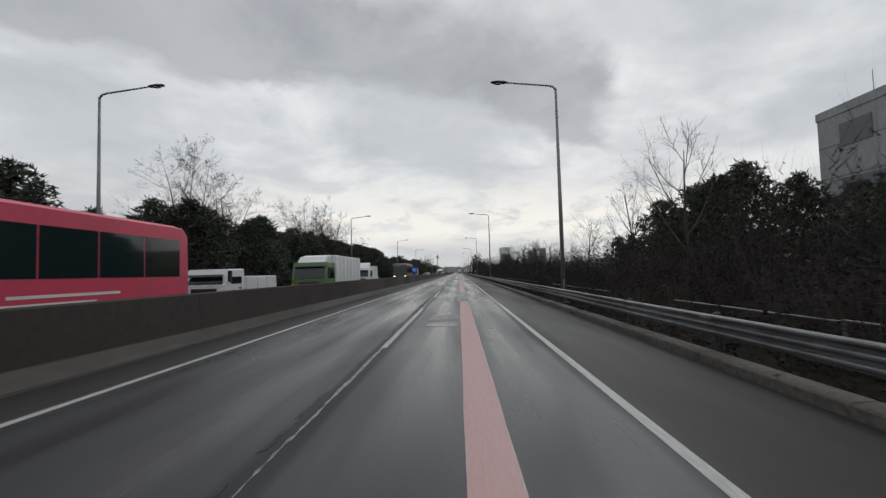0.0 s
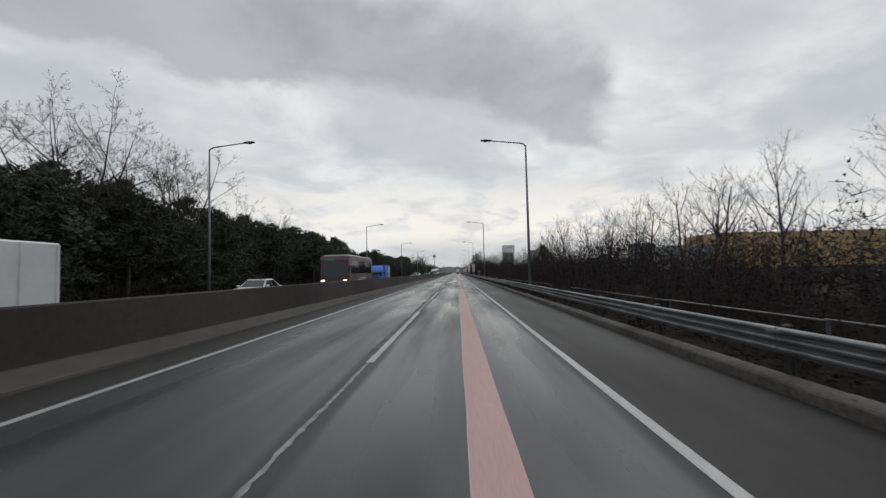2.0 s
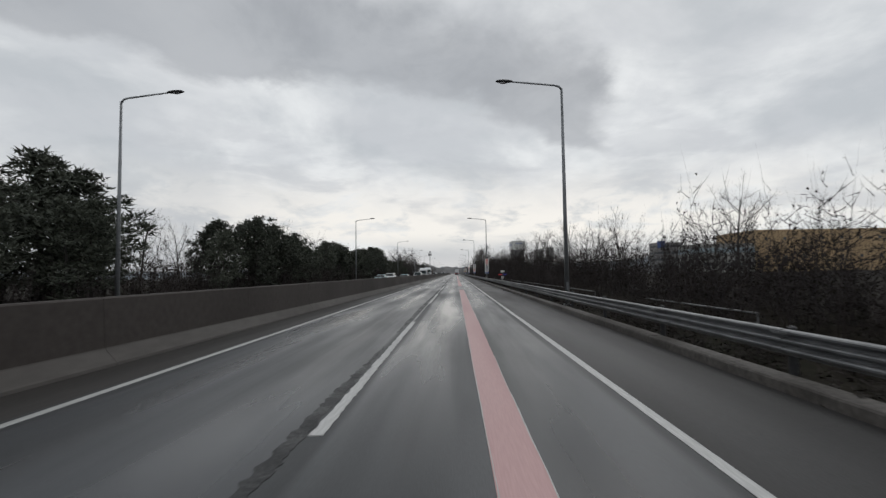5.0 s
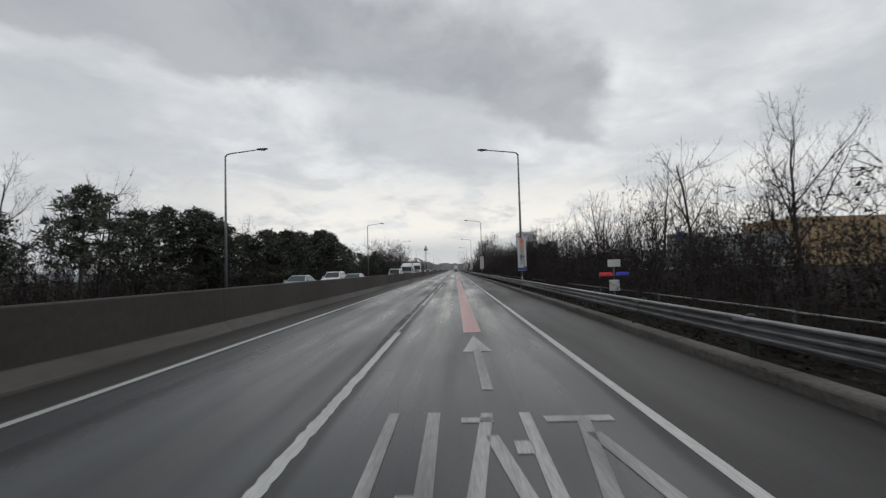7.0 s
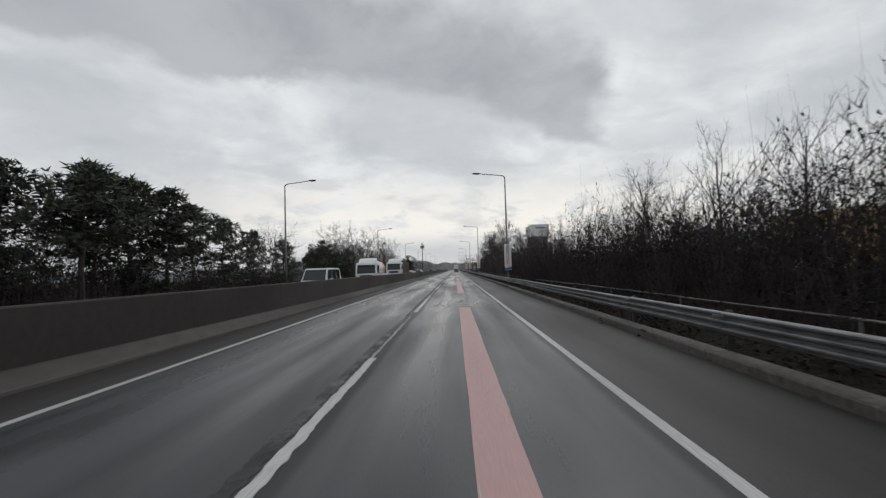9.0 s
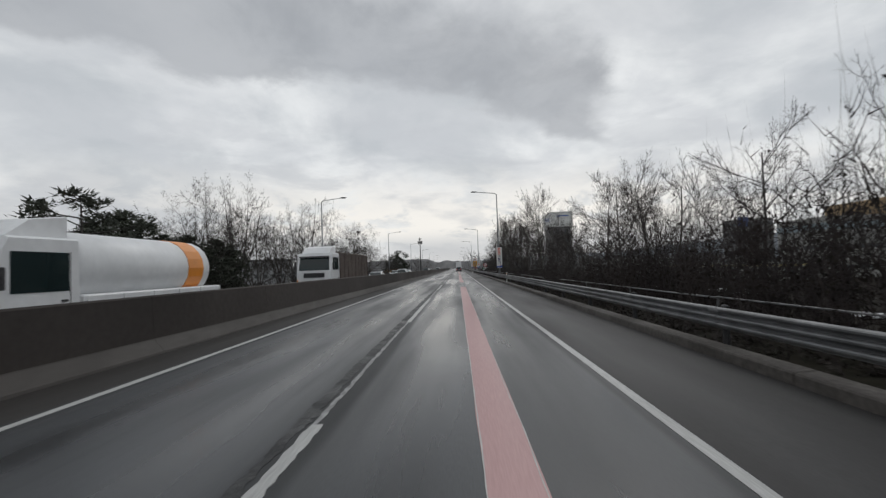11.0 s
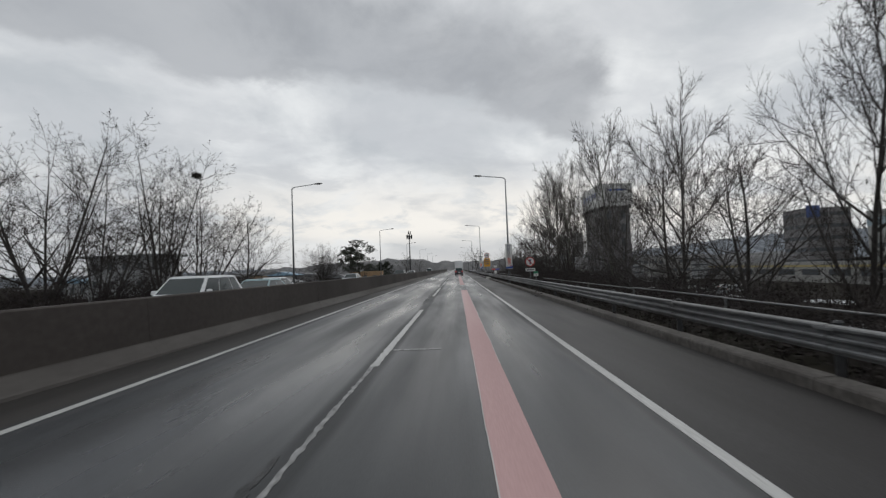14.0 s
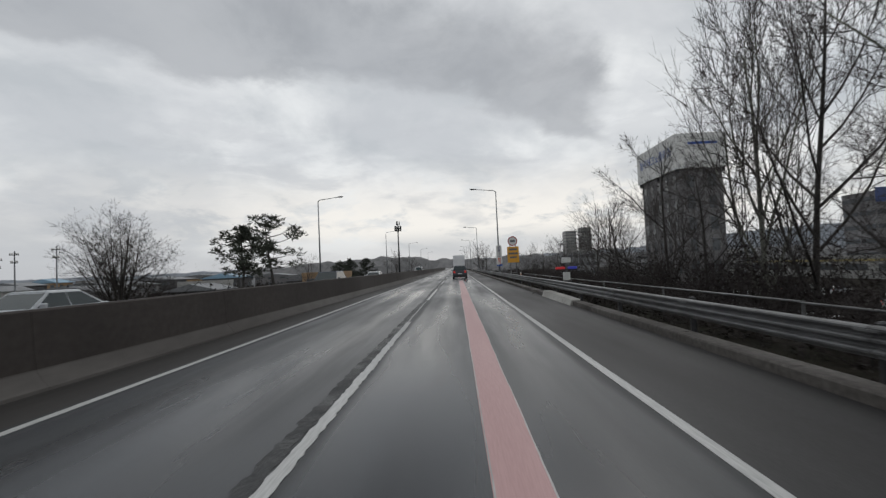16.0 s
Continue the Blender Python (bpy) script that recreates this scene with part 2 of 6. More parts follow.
BARK = surface("wet_bark", (0.020, 0.017, 0.015), (0.055, 0.048, 0.043), 9, 1.0, (0.7, 0.9), bump=0.6, stretch=(1, 1, 0.3), vary=0.2)
PALEBARK = surface("grey_green_bark", (0.075, 0.080, 0.064), (0.18, 0.18, 0.15), 9, 0.7, (0.7, 0.9), bump=0.5, stretch=(1, 1, 0.3), stain=(0.14, 0.17, 0.11), vary=0.2)
TWIG = surface("thin_twigs", (0.031, 0.027, 0.0255), (0.080, 0.071, 0.067), 4, 0.6, (0.8, 0.95), bump=0, vary=0.2, spec=0.2)
NEEDLE = surface("pine_needles", (0.032, 0.037, 0.030), (0.092, 0.101, 0.078), 3, 0.5, (0.7, 0.9), bump=0, vary=0.3, spec=0.2)
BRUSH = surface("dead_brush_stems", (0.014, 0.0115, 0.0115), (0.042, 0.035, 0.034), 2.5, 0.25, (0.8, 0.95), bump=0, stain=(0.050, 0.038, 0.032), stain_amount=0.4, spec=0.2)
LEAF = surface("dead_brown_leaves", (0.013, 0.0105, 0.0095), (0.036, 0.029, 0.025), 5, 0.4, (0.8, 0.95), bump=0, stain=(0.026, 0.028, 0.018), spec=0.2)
GRASS = surface("verge_grass", (0.011, 0.014, 0.008), (0.034, 0.036, 0.020), 5, 0.5, (0.8, 0.95), bump=0)
TYRE = surface("tyre_rubber", (0.012, 0.012, 0.012), (0.025, 0.025, 0.025), 20, 2, (0.7, 0.9), bump=0.1)
RIM = surface("alloy_rim", (0.35, 0.35, 0.36), (0.5, 0.5, 0.51), 20, 2, (0.3, 0.45), metal=0.8, bump=0)
GLASS = glass("dark_car_glass", (0.012, 0.022, 0.023))
GLASS.node_tree.nodes["Principled BSDF"].inputs["Specular IOR Level"].default_value = 0.5
# panes and frames get close pale greys, so far windows look faint with haze
PANE = glass("haze_paled_window_glass", (0.10, 0.108, 0.115), 0.15)
FRAME = surface("haze_paled_window_frame", (0.13, 0.13, 0.132), (0.18, 0.18, 0.182), 8, 1.0, (0.5, 0.7), bump=0)
LAMPGLASS = glass("lamp_lens", (0.55, 0.56, 0.58), 0.15)
HEADLIGHT = glow("lit_headlight", (1.0, 0.75, 0.4), 3.0)
TAILLIGHT = glow("lit_tail_light", (0.6, 0.03, 0.02), 0.25)
BLUELIGHT = glow("lit_blue_beacon", (0.045, 0.055, 0.40), 0.22)
REDLIGHT = glow("lit_red_beacon", (0.48, 0.03, 0.035), 0.25)
DISPLAY = glow("lit_green_display", (0.03, 0.16, 0.08), 0.15)


def paint(name, col, rough=0.3, dirt=0.35):
    d = tuple(c * 0.93 for c in col)
    return surface(name, d, col, 6, 0.8, (rough, rough + 0.15), bump=0, stain=tuple(c * 0.5 + 0.03 for c in col), stain_amount=dirt)


WHITE = paint("white_paint", (0.70, 0.71, 0.72))
SILVER = paint("silver_paint", (0.40, 0.42, 0.44))
NAVY = paint("dark_blue_grey_paint", (0.035, 0.042, 0.055))
BUSPINK = paint("pink_coach_paint", (0.60, 0.055, 0.11))
MAROON = paint("maroon_coach_paint", (0.085, 0.024, 0.042), dirt=0.2)
GREEN = paint("green_cab_paint", (0.07, 0.15, 0.035))
BLUE = paint("bright_blue_paint", (0.02, 0.15, 0.62))
TEAL = paint("pale_teal_paint", (0.30, 0.42, 0.45))
RUSTBOX = surface("rusty_brown_cargo_side", (0.045, 0.032, 0.026), (0.09, 0.062, 0.05), 6, 0.7, (0.6, 0.85), bump=0.3, stain=(0.03, 0.022, 0.02))
ORANGE = paint("orange_paint", (0.75, 0.26, 0.03))
YELLOW = paint("yellow_sign_sheet", (0.70, 0.34, 0.03), 0.4)
SIGNWHITE = paint("white_sign_sheet", (0.66, 0.66, 0.64), 0.45, 0.2)
SIGNRED = paint("red_sign_sheet", (0.36, 0.035, 0.03), 0.45, 0.2)
SIGNORANGE = paint("orange_red_lettering", (0.72, 0.10, 0.04), 0.5, 0.15)
SIGNNAVY = paint("navy_lettering", (0.025, 0.03, 0.09), 0.5, 0.1)
SIGNGREY = paint("grey_lettering", (0.13, 0.13, 0.14), 0.5, 0.1)
SIGNBLUE = paint("blue_lettering", (0.03, 0.09, 0.36), 0.5, 0.1)
SIGNGREEN = paint("green_sign_sheet", (0.03, 0.20, 0.11), 0.45, 0.2)
WALLGREY = surface("grey_cladding", (0.24, 0.25, 0.255), (0.33, 0.335, 0.34), 3, 0.15, (0.5, 0.7), bump=0.1, stretch=(1, 1, 0.4), stain=(0.19, 0.19, 0.19))
WALLPALE = surface("pale_render", (0.25, 0.25, 0.24), (0.35, 0.345, 0.33), 3, 0.2, (0.7, 0.9), bump=0.15, stain=(0.19, 0.185, 0.17))
WALLOCHRE = surface("ochre_wall", (0.24, 0.155, 0.085), (0.34, 0.23, 0.13), 2, 0.12, (0.7, 0.9), bump=0.2, stain=(0.22, 0.14, 0.08))
WALLDARK = surface("dark_brown_render", (0.13, 0.127, 0.13), (0.21, 0.203, 0.203), 3, 0.2, (0.7, 0.9), bump=0.15, stain=(0.06, 0.055, 0.055))
WALLDIM = surface("grey_brown_render", (0.045, 0.044, 0.045), (0.080, 0.077, 0.077), 3, 0.2, (0.7, 0.9), bump=0.15, stain=(0.03, 0.028, 0.028))
WALLTAN = surface("tan_sheet_wall", (0.36, 0.25, 0.14), (0.46, 0.33, 0.19), 2, 0.12, (0.7, 0.9), bump=0.2, stain=(0.28, 0.19, 0.11))
DULLBLUE = paint("dull_blue_panel", (0.04, 0.07, 0.19), 0.5)
# blue lightened and dulled in the colour itself, as haze would do
SKYBLUE = paint("haze_paled_blue_sheet", (0.27, 0.34, 0.375), 0.5)
STRIPE = paint("faded_yellow_stripe", (0.42, 0.34, 0.14), 0.5)
ROOFBLUE = surface("blue_sheet_roof", (0.16, 0.28, 0.38), (0.24, 0.36, 0.46), 4, 0.2, (0.4, 0.6), bump=0.1)
ROOFGREY = surface("grey_sheet_roof", (0.11, 0.115, 0.12), (0.19, 0.195, 0.20), 4, 0.2, (0.4, 0.65), bump=0.1)
SNOW = surface("old_snow", (0.62, 0.64, 0.67), (0.78, 0.79, 0.81), 5, 0.5, (0.6, 0.8), bump=0.4, stain=(0.4, 0.4, 0.4))
# the pale blue-grey stands in for distance haze, painted into the hill's colour
FARHILL = surface("haze_tinted_distant_hill", (0.15, 0.168, 0.19), (0.22, 0.238, 0.26), 0.08, 0.006, (0.9, 1.0), bump=0, stain=(0.25, 0.268, 0.29))
# these woods are lightened to grey as well, to suggest haze before them
NEARHILL = surface("haze_greyed_bare_hill", (0.10, 0.10, 0.102), (0.17, 0.168, 0.168), 0.15, 0.012, (0.9, 1.0), bump=0)
NEST = surface("nest_sticks", (0.02, 0.016, 0.013), (0.05, 0.04, 0.03), 14, 2, (0.8, 0.95), bump=0.8)


# ---- mesh helpers ----
class Geo:
    """Vertices and faces gathered for one mesh."""

    def __init__(self):
        self.v, self.f = [], []

    def face(self, pts):
        n = len(self.v)
        self.v.extend(tuple(p) for p in pts)
        self.f.append(tuple(range(n, n + len(pts))))
        return self

    def box(self, x0, x1, y0, y1, z0, z1, c=0.0):
        """A box, with its upright and top edges cut back by c."""
        if c <= 0:
            ring = [(x0, y0), (x1, y0), (x1, y1), (x0, y1)]
            return self.loft([[(x, y, z) for x, y in ring] for z in (z0, z1)])
        def ring(d, z):
            a, b, e, g = x0 + d, x1 - d, y0 + d, y1 - d
            return [(a + c, e, z), (b - c, e, z), (b, e + c, z), (b, g - c, z), (b - c, g, z), (a + c, g, z), (a, g - c, z), (a, e + c, z)]
        return self.loft([ring(0, z0), ring(0, z1 - c), ring(c * 0.7, z1)])

    def loft(self, rings, caps=True, closed=True):
        n, k = len(self.v), len(rings[0])
        for r in rings:
            self.v.extend(tuple(p) for p in r)
        for i in range(len(rings) - 1):
            for j in range(k if closed else k - 1):
                a, b = n + i * k + j, n + i * k + (j + 1) % k
                self.f.append((a, b, b + k, a + k))
        if caps:
            self.f.append(tuple(n + j for j in range(k))[::-1])
            e = n + (len(rings) - 1) * k
            self.f.append(tuple(e + j for j in range(k)))
        return self

    def tube(self, pts, radii, sides=6, caps=True):
        rings = []
        for i, p in enumerate(pts):
            p = Vector(p)
            d = (Vector(pts[min(i + 1, len(pts) - 1)]) - Vector(pts[max(i - 1, 0)])).normalized()
            a = d.orthogonal().normalized()
            if abs(d.z) < 0.9:
                a = d.cross(Vector((0, 0, 1))).normalized()
            b = d.cross(a)
            rings.append([p + (a * math.cos(q) + b * math.sin(q)) * radii[i] for q in (2 * math.pi * s / sides for s in range(sides))])
        return self.loft(rings, caps)

    def disc(self, c, axis, r, thick, sides=20, r2=None):
        c, axis = Vector(c), Vector(axis).normalized()
        return self.tube([c, c + axis * thick * 0.75, c + axis * thick], [r, r, (r2 if r2 is not None else r * 0.94)], sides)

    def prism(self, outline, x0, x1, inset=0.0):
        """A side outline of (y, z) drawn out across x; inset narrows the far ends of its outline."""
        return self.loft([[(x0, y, z) for y, z in outline], [(x1, y, z) for y, z in outline]])

    def mesh(self, name, mats, smooth=False):
        me = bpy.data.meshes.new(name)
        me.from_pydata([tuple(p) for p in self.v], [], self.f)
        for m in mats if isinstance(mats, (list, tuple)) else [mats]:
            me.materials.append(m)
        if smooth:
            me.polygons.foreach_set("use_smooth", [True] * len(me.polygons))
        bm = bmesh.new()
        bm.from_mesh(me)
        bmesh.ops.recalc_face_normals(bm, faces=bm.faces)
        bm.to_mesh(me)
        bm.free()
        me.update()
        return me


def part(name, geo, material, parent, label="", smooth=False):
    me = geo.mesh(name, material, smooth) if isinstance(geo, Geo) else geo
    ob = new(name, me)
    ob.parent = parent
    if label:
        ob["label"] = label
    return ob


def thing(name, x, y, z, label, category, group="", turn=0.0, kind=""):
    ob = tagged(new(name), label, category, group, kind)
    ob.matrix_basis = pose(x, y, z, 0, 0, turn)
    return ob


def structure(name, geo, material, label, category, smooth=False):
    return tagged(new(name, geo.mesh(name, material, smooth)), label, category, kind="structure")


def lettering(text, size, material, parent, m, name="lettering", label=""):
    """Flat characters of the built-in font, centred on m's origin, in m's x-y plane."""
    c = bpy.data.curves.new(name, "FONT")
    c.body, c.size, c.align_x, c.align_y, c.extrude, c.offset = text, size, "CENTER", "CENTER", 0.004, size * 0.012
    tmp = bpy.data.objects.new(name, c)
    scene.collection.objects.link(tmp)
    me = bpy.data.meshes.new_from_object(tmp.evaluated_get(bpy.context.evaluated_depsgraph_get()))
    bpy.data.objects.remove(tmp)
    bpy.data.curves.remove(c)
    me.materials.clear()
    me.materials.append(material)
    me.transform(m)
    return part(name, me, material, parent, label)


def smooth01(a, b, x):
    t = min(1.0, max(0.0, (x - a) / (b - a)))
    return t * t * (3 - 2 * t)


# ---- the land and the road ----
RIGHT, DASHED, LEFT = 2.05, -1.55, -5.15
ROAD_END = 1400.0


def land(x, y):
    """Height of the open ground: banks beside the first stretch, a raised road over low land after it."""
    low = smooth01(222, 268, y)
    if x > 0:
        high = 0.75 * smooth01(5.6, 9.0, x)
        drop = -5.2 * smooth01(6.8, 17.0, x) - 7.0 * smooth01(30, 150, x)
    else:
        high = 0.5 * smooth01(17.5, 21.0, -x)
        drop = -4.2 * smooth01(17.6, 27.0, -x)
    rough = 0.0
    if x > 5.4 or x < -17.4:
        rough = 0.16 * noise.noise((x * 0.35, y * 0.35, 1.7)) + 0.3 * noise.noise((x * 0.06, y * 0.06, 4.2))
        rough *= min(1.0, (x - 5.4) / 2 if x > 0 else (-x - 17.4) / 2)
    return -0.10 + high * (1 - low) + drop * low + rough


xs = sorted(set([-3000, -1800, -1000, -600, -380, -250, -160, -110, -80, -62, -50, -42, -36] + [-32 + 1.2 * i for i in range(13)] + [-16.8, -10, 0, 4.0]
                + [5.0 + 0.6 * i for i in range(24)] + [20, 22, 25, 29, 34, 42, 52, 66, 85, 115, 160, 250, 380, 600, 1000, 1800, 3000]))
ys = sorted(set([-300, -150, -80, -40] + [-20 + 2.4 * i for i in range(195)] + [455, 470, 490, 520, 560, 620, 700, 800, 950, 1200, 1600, 2200, 3000, 4500]))
g = Geo()
g.v = [(x, y, land(x, y)) for y in ys for x in xs]
k = len(xs)
g.f = [(j * k + i, j * k + i + 1, (j + 1) * k + i + 1, (j + 1) * k + i) for j in range(len(ys) - 1) for i in range(k - 1)]
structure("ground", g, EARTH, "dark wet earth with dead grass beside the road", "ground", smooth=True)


def strip(x0, x1, y0, y1, z, thick=0.004, wobble=0.0, step=6.0, seed=0):
    """A band along the road; wobble makes its edges uneven."""
    g = Geo()
    n = max(1, int((y1 - y0) / step))
    rnd = random.Random(seed)
    rings = []
    for i in range(n + 1):
        y = y0 + (y1 - y0) * i / n
        a, b = (rnd.uniform(-wobble, wobble) for _ in range(2))
        rings.append([(x0 + a, y, z - thick), (x1 + b, y, z - thick), (x1 + b, y, z), (x0 + a, y, z)])
    return g.loft(rings)


road = structure("road", strip(LEFT - 0.16, RIGHT + 0.05, -80, ROAD_END, 0.0, 0.09, step=40), WET, "wet dark asphalt carriageway with two lanes", "road")
structure("hard_shoulder", strip(RIGHT + 0.05, 4.16, -80, ROAD_END, 0.0, 0.09, step=40), SHOULDER, "worn grey asphalt hard shoulder", "shoulder")
structure("gutter", strip(-6.5, LEFT - 0.16, -80, ROAD_END, 0.0, 0.09, step=40), GUTTER, "dusty brown strip of asphalt along the median barrier", "gutter")
structure("oncoming_road", strip(-16.3, -6.9, -80, ROAD_END, 0.0, 0.09, step=40), WET_FAR, "wet asphalt carriageway for oncoming traffic", "road")


def ragged(x0, x1, y0, y1, z, seed, step=0.09, jag=0.03, keep=-0.25):
    """A broken strip with torn edges, which thins out and stops here and there."""
    g = Geo()
    rnd = random.Random(seed)
    run = []
    for i in range(int((y1 - y0) / step)):
        y = y0 + i * step
        n = noise.noise((y * 0.11, seed * 3.7, 0.5)) + 0.25 * noise.noise((y * 0.7, seed * 1.9, 2.5))
        k = min(1.0, (n - keep) * 2.2)
        if k > 0.12:
            c = (x0 + x1) / 2 + 0.02 * noise.noise((y * 0.6, seed, 9.0))
            h = (x1 - x0) / 2 * k
            a, b = c - h + rnd.uniform(-jag, jag), c + h + rnd.uniform(-jag, jag)
            if b - a < 0.008:
                b = a + 0.008
            run.append([(a, y, z - 0.004), (b, y, z - 0.004), (b, y, z), (a, y, z)])
        if (k <= 0.12 or i == int((y1 - y0) / step) - 1) and run:
            if len(run) > 1:
                g.loft(run)
            run = []
    return g


part("tar_seam", ragged(DASHED - 0.27, DASHED - 0.10, -10, 430, 0.0045, 5, keep=-0.32), SEAM, road, "black crumbling seam along the lane line")
part("worn_line", ragged(DASHED - 0.06, DASHED + 0.0, -10, 430, 0.005, 15, 0.12, 0.016, -0.5), WORNMARK, road, "worn-off remains of an older lane line")
for y in (289.9, 293.1, 299.7, 311.7):
    part("joint_mark", strip(DASHED + 0.12, -0.45, y, y + 0.14, 0.0055, 0.005, 0.03, 0.1, int(y)), WORNMARK, road, "worn short white cross mark")
part("repair_patch", strip(0.86, 1.72, 77.7, 79.9, 0.0055, 0.005, 0.03, 0.5, 6), PATCH, road, "dark square tar repair")
part("repair_patch", strip(-0.9, 0.1, 14.0, 17.5, 0.0055, 0.005, 0.05, 0.5, 7), OLDPATCH, road, "dark tar repair")


# ---- painted markings ----
def solid_line(name, x, label, w=0.13):
    return structure(name, strip(x - w / 2, x + w / 2, -60, 1000, 0.006, 0.005, 0.006, 3.0, int(abs(x) * 10)), PAINT, label, "road marking")


solid_line("edge_line", RIGHT, "solid white edge line beside the shoulder")
solid_line("edge_line", LEFT, "solid white edge line beside the median")
for x in (-8.2, -15.4):
    solid_line("edge_line", x, "solid white edge line of the oncoming road")
dash_line = tagged(new("lane_line"), "broken white worn lane line", "road marking", kind="structure")
for j in range(4):
    m = strip(DASHED - 0.068, DASHED + 0.068, -0.4, 10.4, 0.007, 0.006, 0.017, 0.11, 40 + j).mesh("dash", PAINT)
    for i in range(j, 34, 4):
        part("dash", m, PAINT, dash_line).location = (0, 10.6 - 40 + 20 * i, 0)
far_dash = tagged(new("lane_line"), "broken white lane line of the oncoming road", "road marking", kind="structure")
m = strip(-11.87, -11.73, 0, 10.0, 0.007, 0.006).mesh("dash", PAINT)
for i in range(30):
    part("dash", m, PAINT, far_dash).location = (0, -20 + 20 * i, 0)


def upright(g, x0, y0, x1, y1, w):
    a = [(x0 - w / 2, y0), (x0 + w / 2, y0), (x1 + w / 2, y1), (x1 - w / 2, y1)]
    g.loft([[(x, y, 0.001) for x, y in a], [(x, y, 0.0075) for x, y in a]])


def level(g, x0, x1, y, t):
    a = [(x0, y - t / 2), (x1, y - t / 2), (x1, y + t / 2), (x0, y + t / 2)]
    g.loft([[(x, y, 0.001) for x, y in a], [(x, y, 0.0075) for x, y in a]])


def ring(g, cx, cy, rx, ry, wx, wy, n=24):
    for z in (0.0075,):
        o = [(cx + rx * math.cos(q), cy + ry * math.sin(q), z) for q in (2 * math.pi * s / n for s in range(n))]
        i = [(cx + (rx - wx) * math.cos(q), cy + (ry - wy) * math.sin(q), z) for q in (2 * math.pi * s / n for s in range(n))]
        for s in range(n):
            t = (s + 1) % n
            g.face([o[s], o[t], i[t], i[s]])


seo, cheong, ju, arrow = Geo(), Geo(), Geo(), Geo()
upright(seo, -0.75, 0.2, -0.74, -2.35, 0.12)
upright(seo, -0.75, -2.3, -0.94, -3.8, 0.13)
upright(seo, -0.72, -2.4, -0.47, -3.8, 0.13)
level(seo, -0.50, -0.36, -1.9, 0.36)
upright(seo, -0.30, 0.2, -0.29, -3.8, 0.14)
level(cheong, 0.0, 0.34, -0.08, 0.16)
upright(cheong, 0.29, 0.15, 0.05, -2.05, 0.13)
upright(cheong, 0.29, -0.55, 0.50, -2.1, 0.13)
level(cheong, 0.48, 0.64, -0.85, 0.3)
upright(cheong, 0.70, 0.15, 0.67, -2.15, 0.12)
ring(cheong, 0.38, -3.15, 0.42, 0.75, 0.18, 0.34)
level(ju, 0.89, 1.6, -0.08, 0.18)
upright(ju, 1.28, -0.16, 0.99, -2.1, 0.14)
upright(ju, 1.28, -0.5, 1.51, -2.1, 0.14)
level(ju, 0.89, 1.62, -2.7, 0.3)
upright(ju, 1.25, -2.84, 1.26, -3.95, 0.15)
upright(arrow, 0.37, 1.15, 0.37, 4.05, 0.15)
arrow.loft([[(0.08, 4.0, z), (0.66, 4.0, z), (0.37, 6.15, z)] for z in (0.001, 0.0075)])
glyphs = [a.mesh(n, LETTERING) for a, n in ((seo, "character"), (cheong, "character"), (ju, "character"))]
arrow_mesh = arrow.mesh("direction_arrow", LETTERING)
TEXTS = (-32.0, 29.9, 91.1, 153.9, 216.3, 278.7, 340.9, 403.5, 466.0, 528.0, 590.0)
for i, y in enumerate(TEXTS):
    word = thing("road_lettering", 0, y, 0, "white painted place name on the lane", "road marking", "lane lettering", kind="structure")
    for me in glyphs:
        part("character", me, LETTERING, word)
    a = tagged(new("direction_arrow", arrow_mesh), "white painted straight-on arrow on the lane", "road marking", "lane arrows", kind="structure")
    a.location = (0, y, 0)
    if i + 1 < len(TEXTS):
        band = tagged(new("guide_line", strip(0.15, 0.595, y + 6.75, TEXTS[i + 1] - 4.5, 0.0065, 0.0055, 0.008, 1.5, 70 + i).mesh("guide_line", PINK)), "faded pink painted guide line along the lane", "road marking", "pink guide lines", "structure")
        for k, x in enumerate((0.158, 0.587)):
            part("pale_edge", ragged(x - 0.006, x + 0.006, y + 6.75, TEXTS[i + 1] - 4.5, 0.0085, 90 + 2 * i + k, 0.22, 0.004, -0.3), PAINT, band, "thin chalky white edge")

# ---- median barrier, kerb and guard rail ----
side = [(-6.62, 0.0), (-6.64, 0.31), (-6.70, 1.22), (-6.73, 1.25)]
prof = side + [(-13.63 - x, z) for x, z in side[::-1]]
prof = [(x, z if z > 0 else -0.05) for x, z in prof]
foot = [(-6.40, -0.05), (-6.42, 0.05), (-6.45, 0.075), (-6.632, 0.295), (-6.64, 0.32), (-6.66, 0.32), (-6.66, -0.05)]
barrier = tagged(new("median_barrier"), "dirty dark concrete median barrier, waist high, with a paler foot", "barrier", kind="structure")
seg = Geo().loft([[(x, y, z) for x, z in prof] for y in (0, 5.992)]).mesh("barrier_segment", BARRIER)
seg_foot = Geo().loft([[(x, y, z) for x, z in foot] for y in (0, 5.994)]).mesh("barrier_foot", APRON)
for i in range(110):
    m = pose(0.004 * noise.noise((i * 0.9, 0.3, 0.2)), -48 + 6 * i, 0.006 * noise.noise((i * 0.7, 4.3, 0.2)))
    part("barrier_segment", seg, BARRIER, barrier).matrix_basis = m
    part("barrier_foot", seg_foot, APRON, barrier, "paler sloped concrete foot").matrix_basis = m
kerb = tagged(new("kerb"), "low stained concrete kerb under the guard rail", "kerb", kind="structure")
seg = Geo().loft([[(x, y, z) for x, z in ((4.12, -0.05), (4.125, 0.13), (4.14, 0.155), (4.42, 0.17), (4.44, -0.05))] for y in (0, 2.985)]).mesh("kerb_stone", KERB)
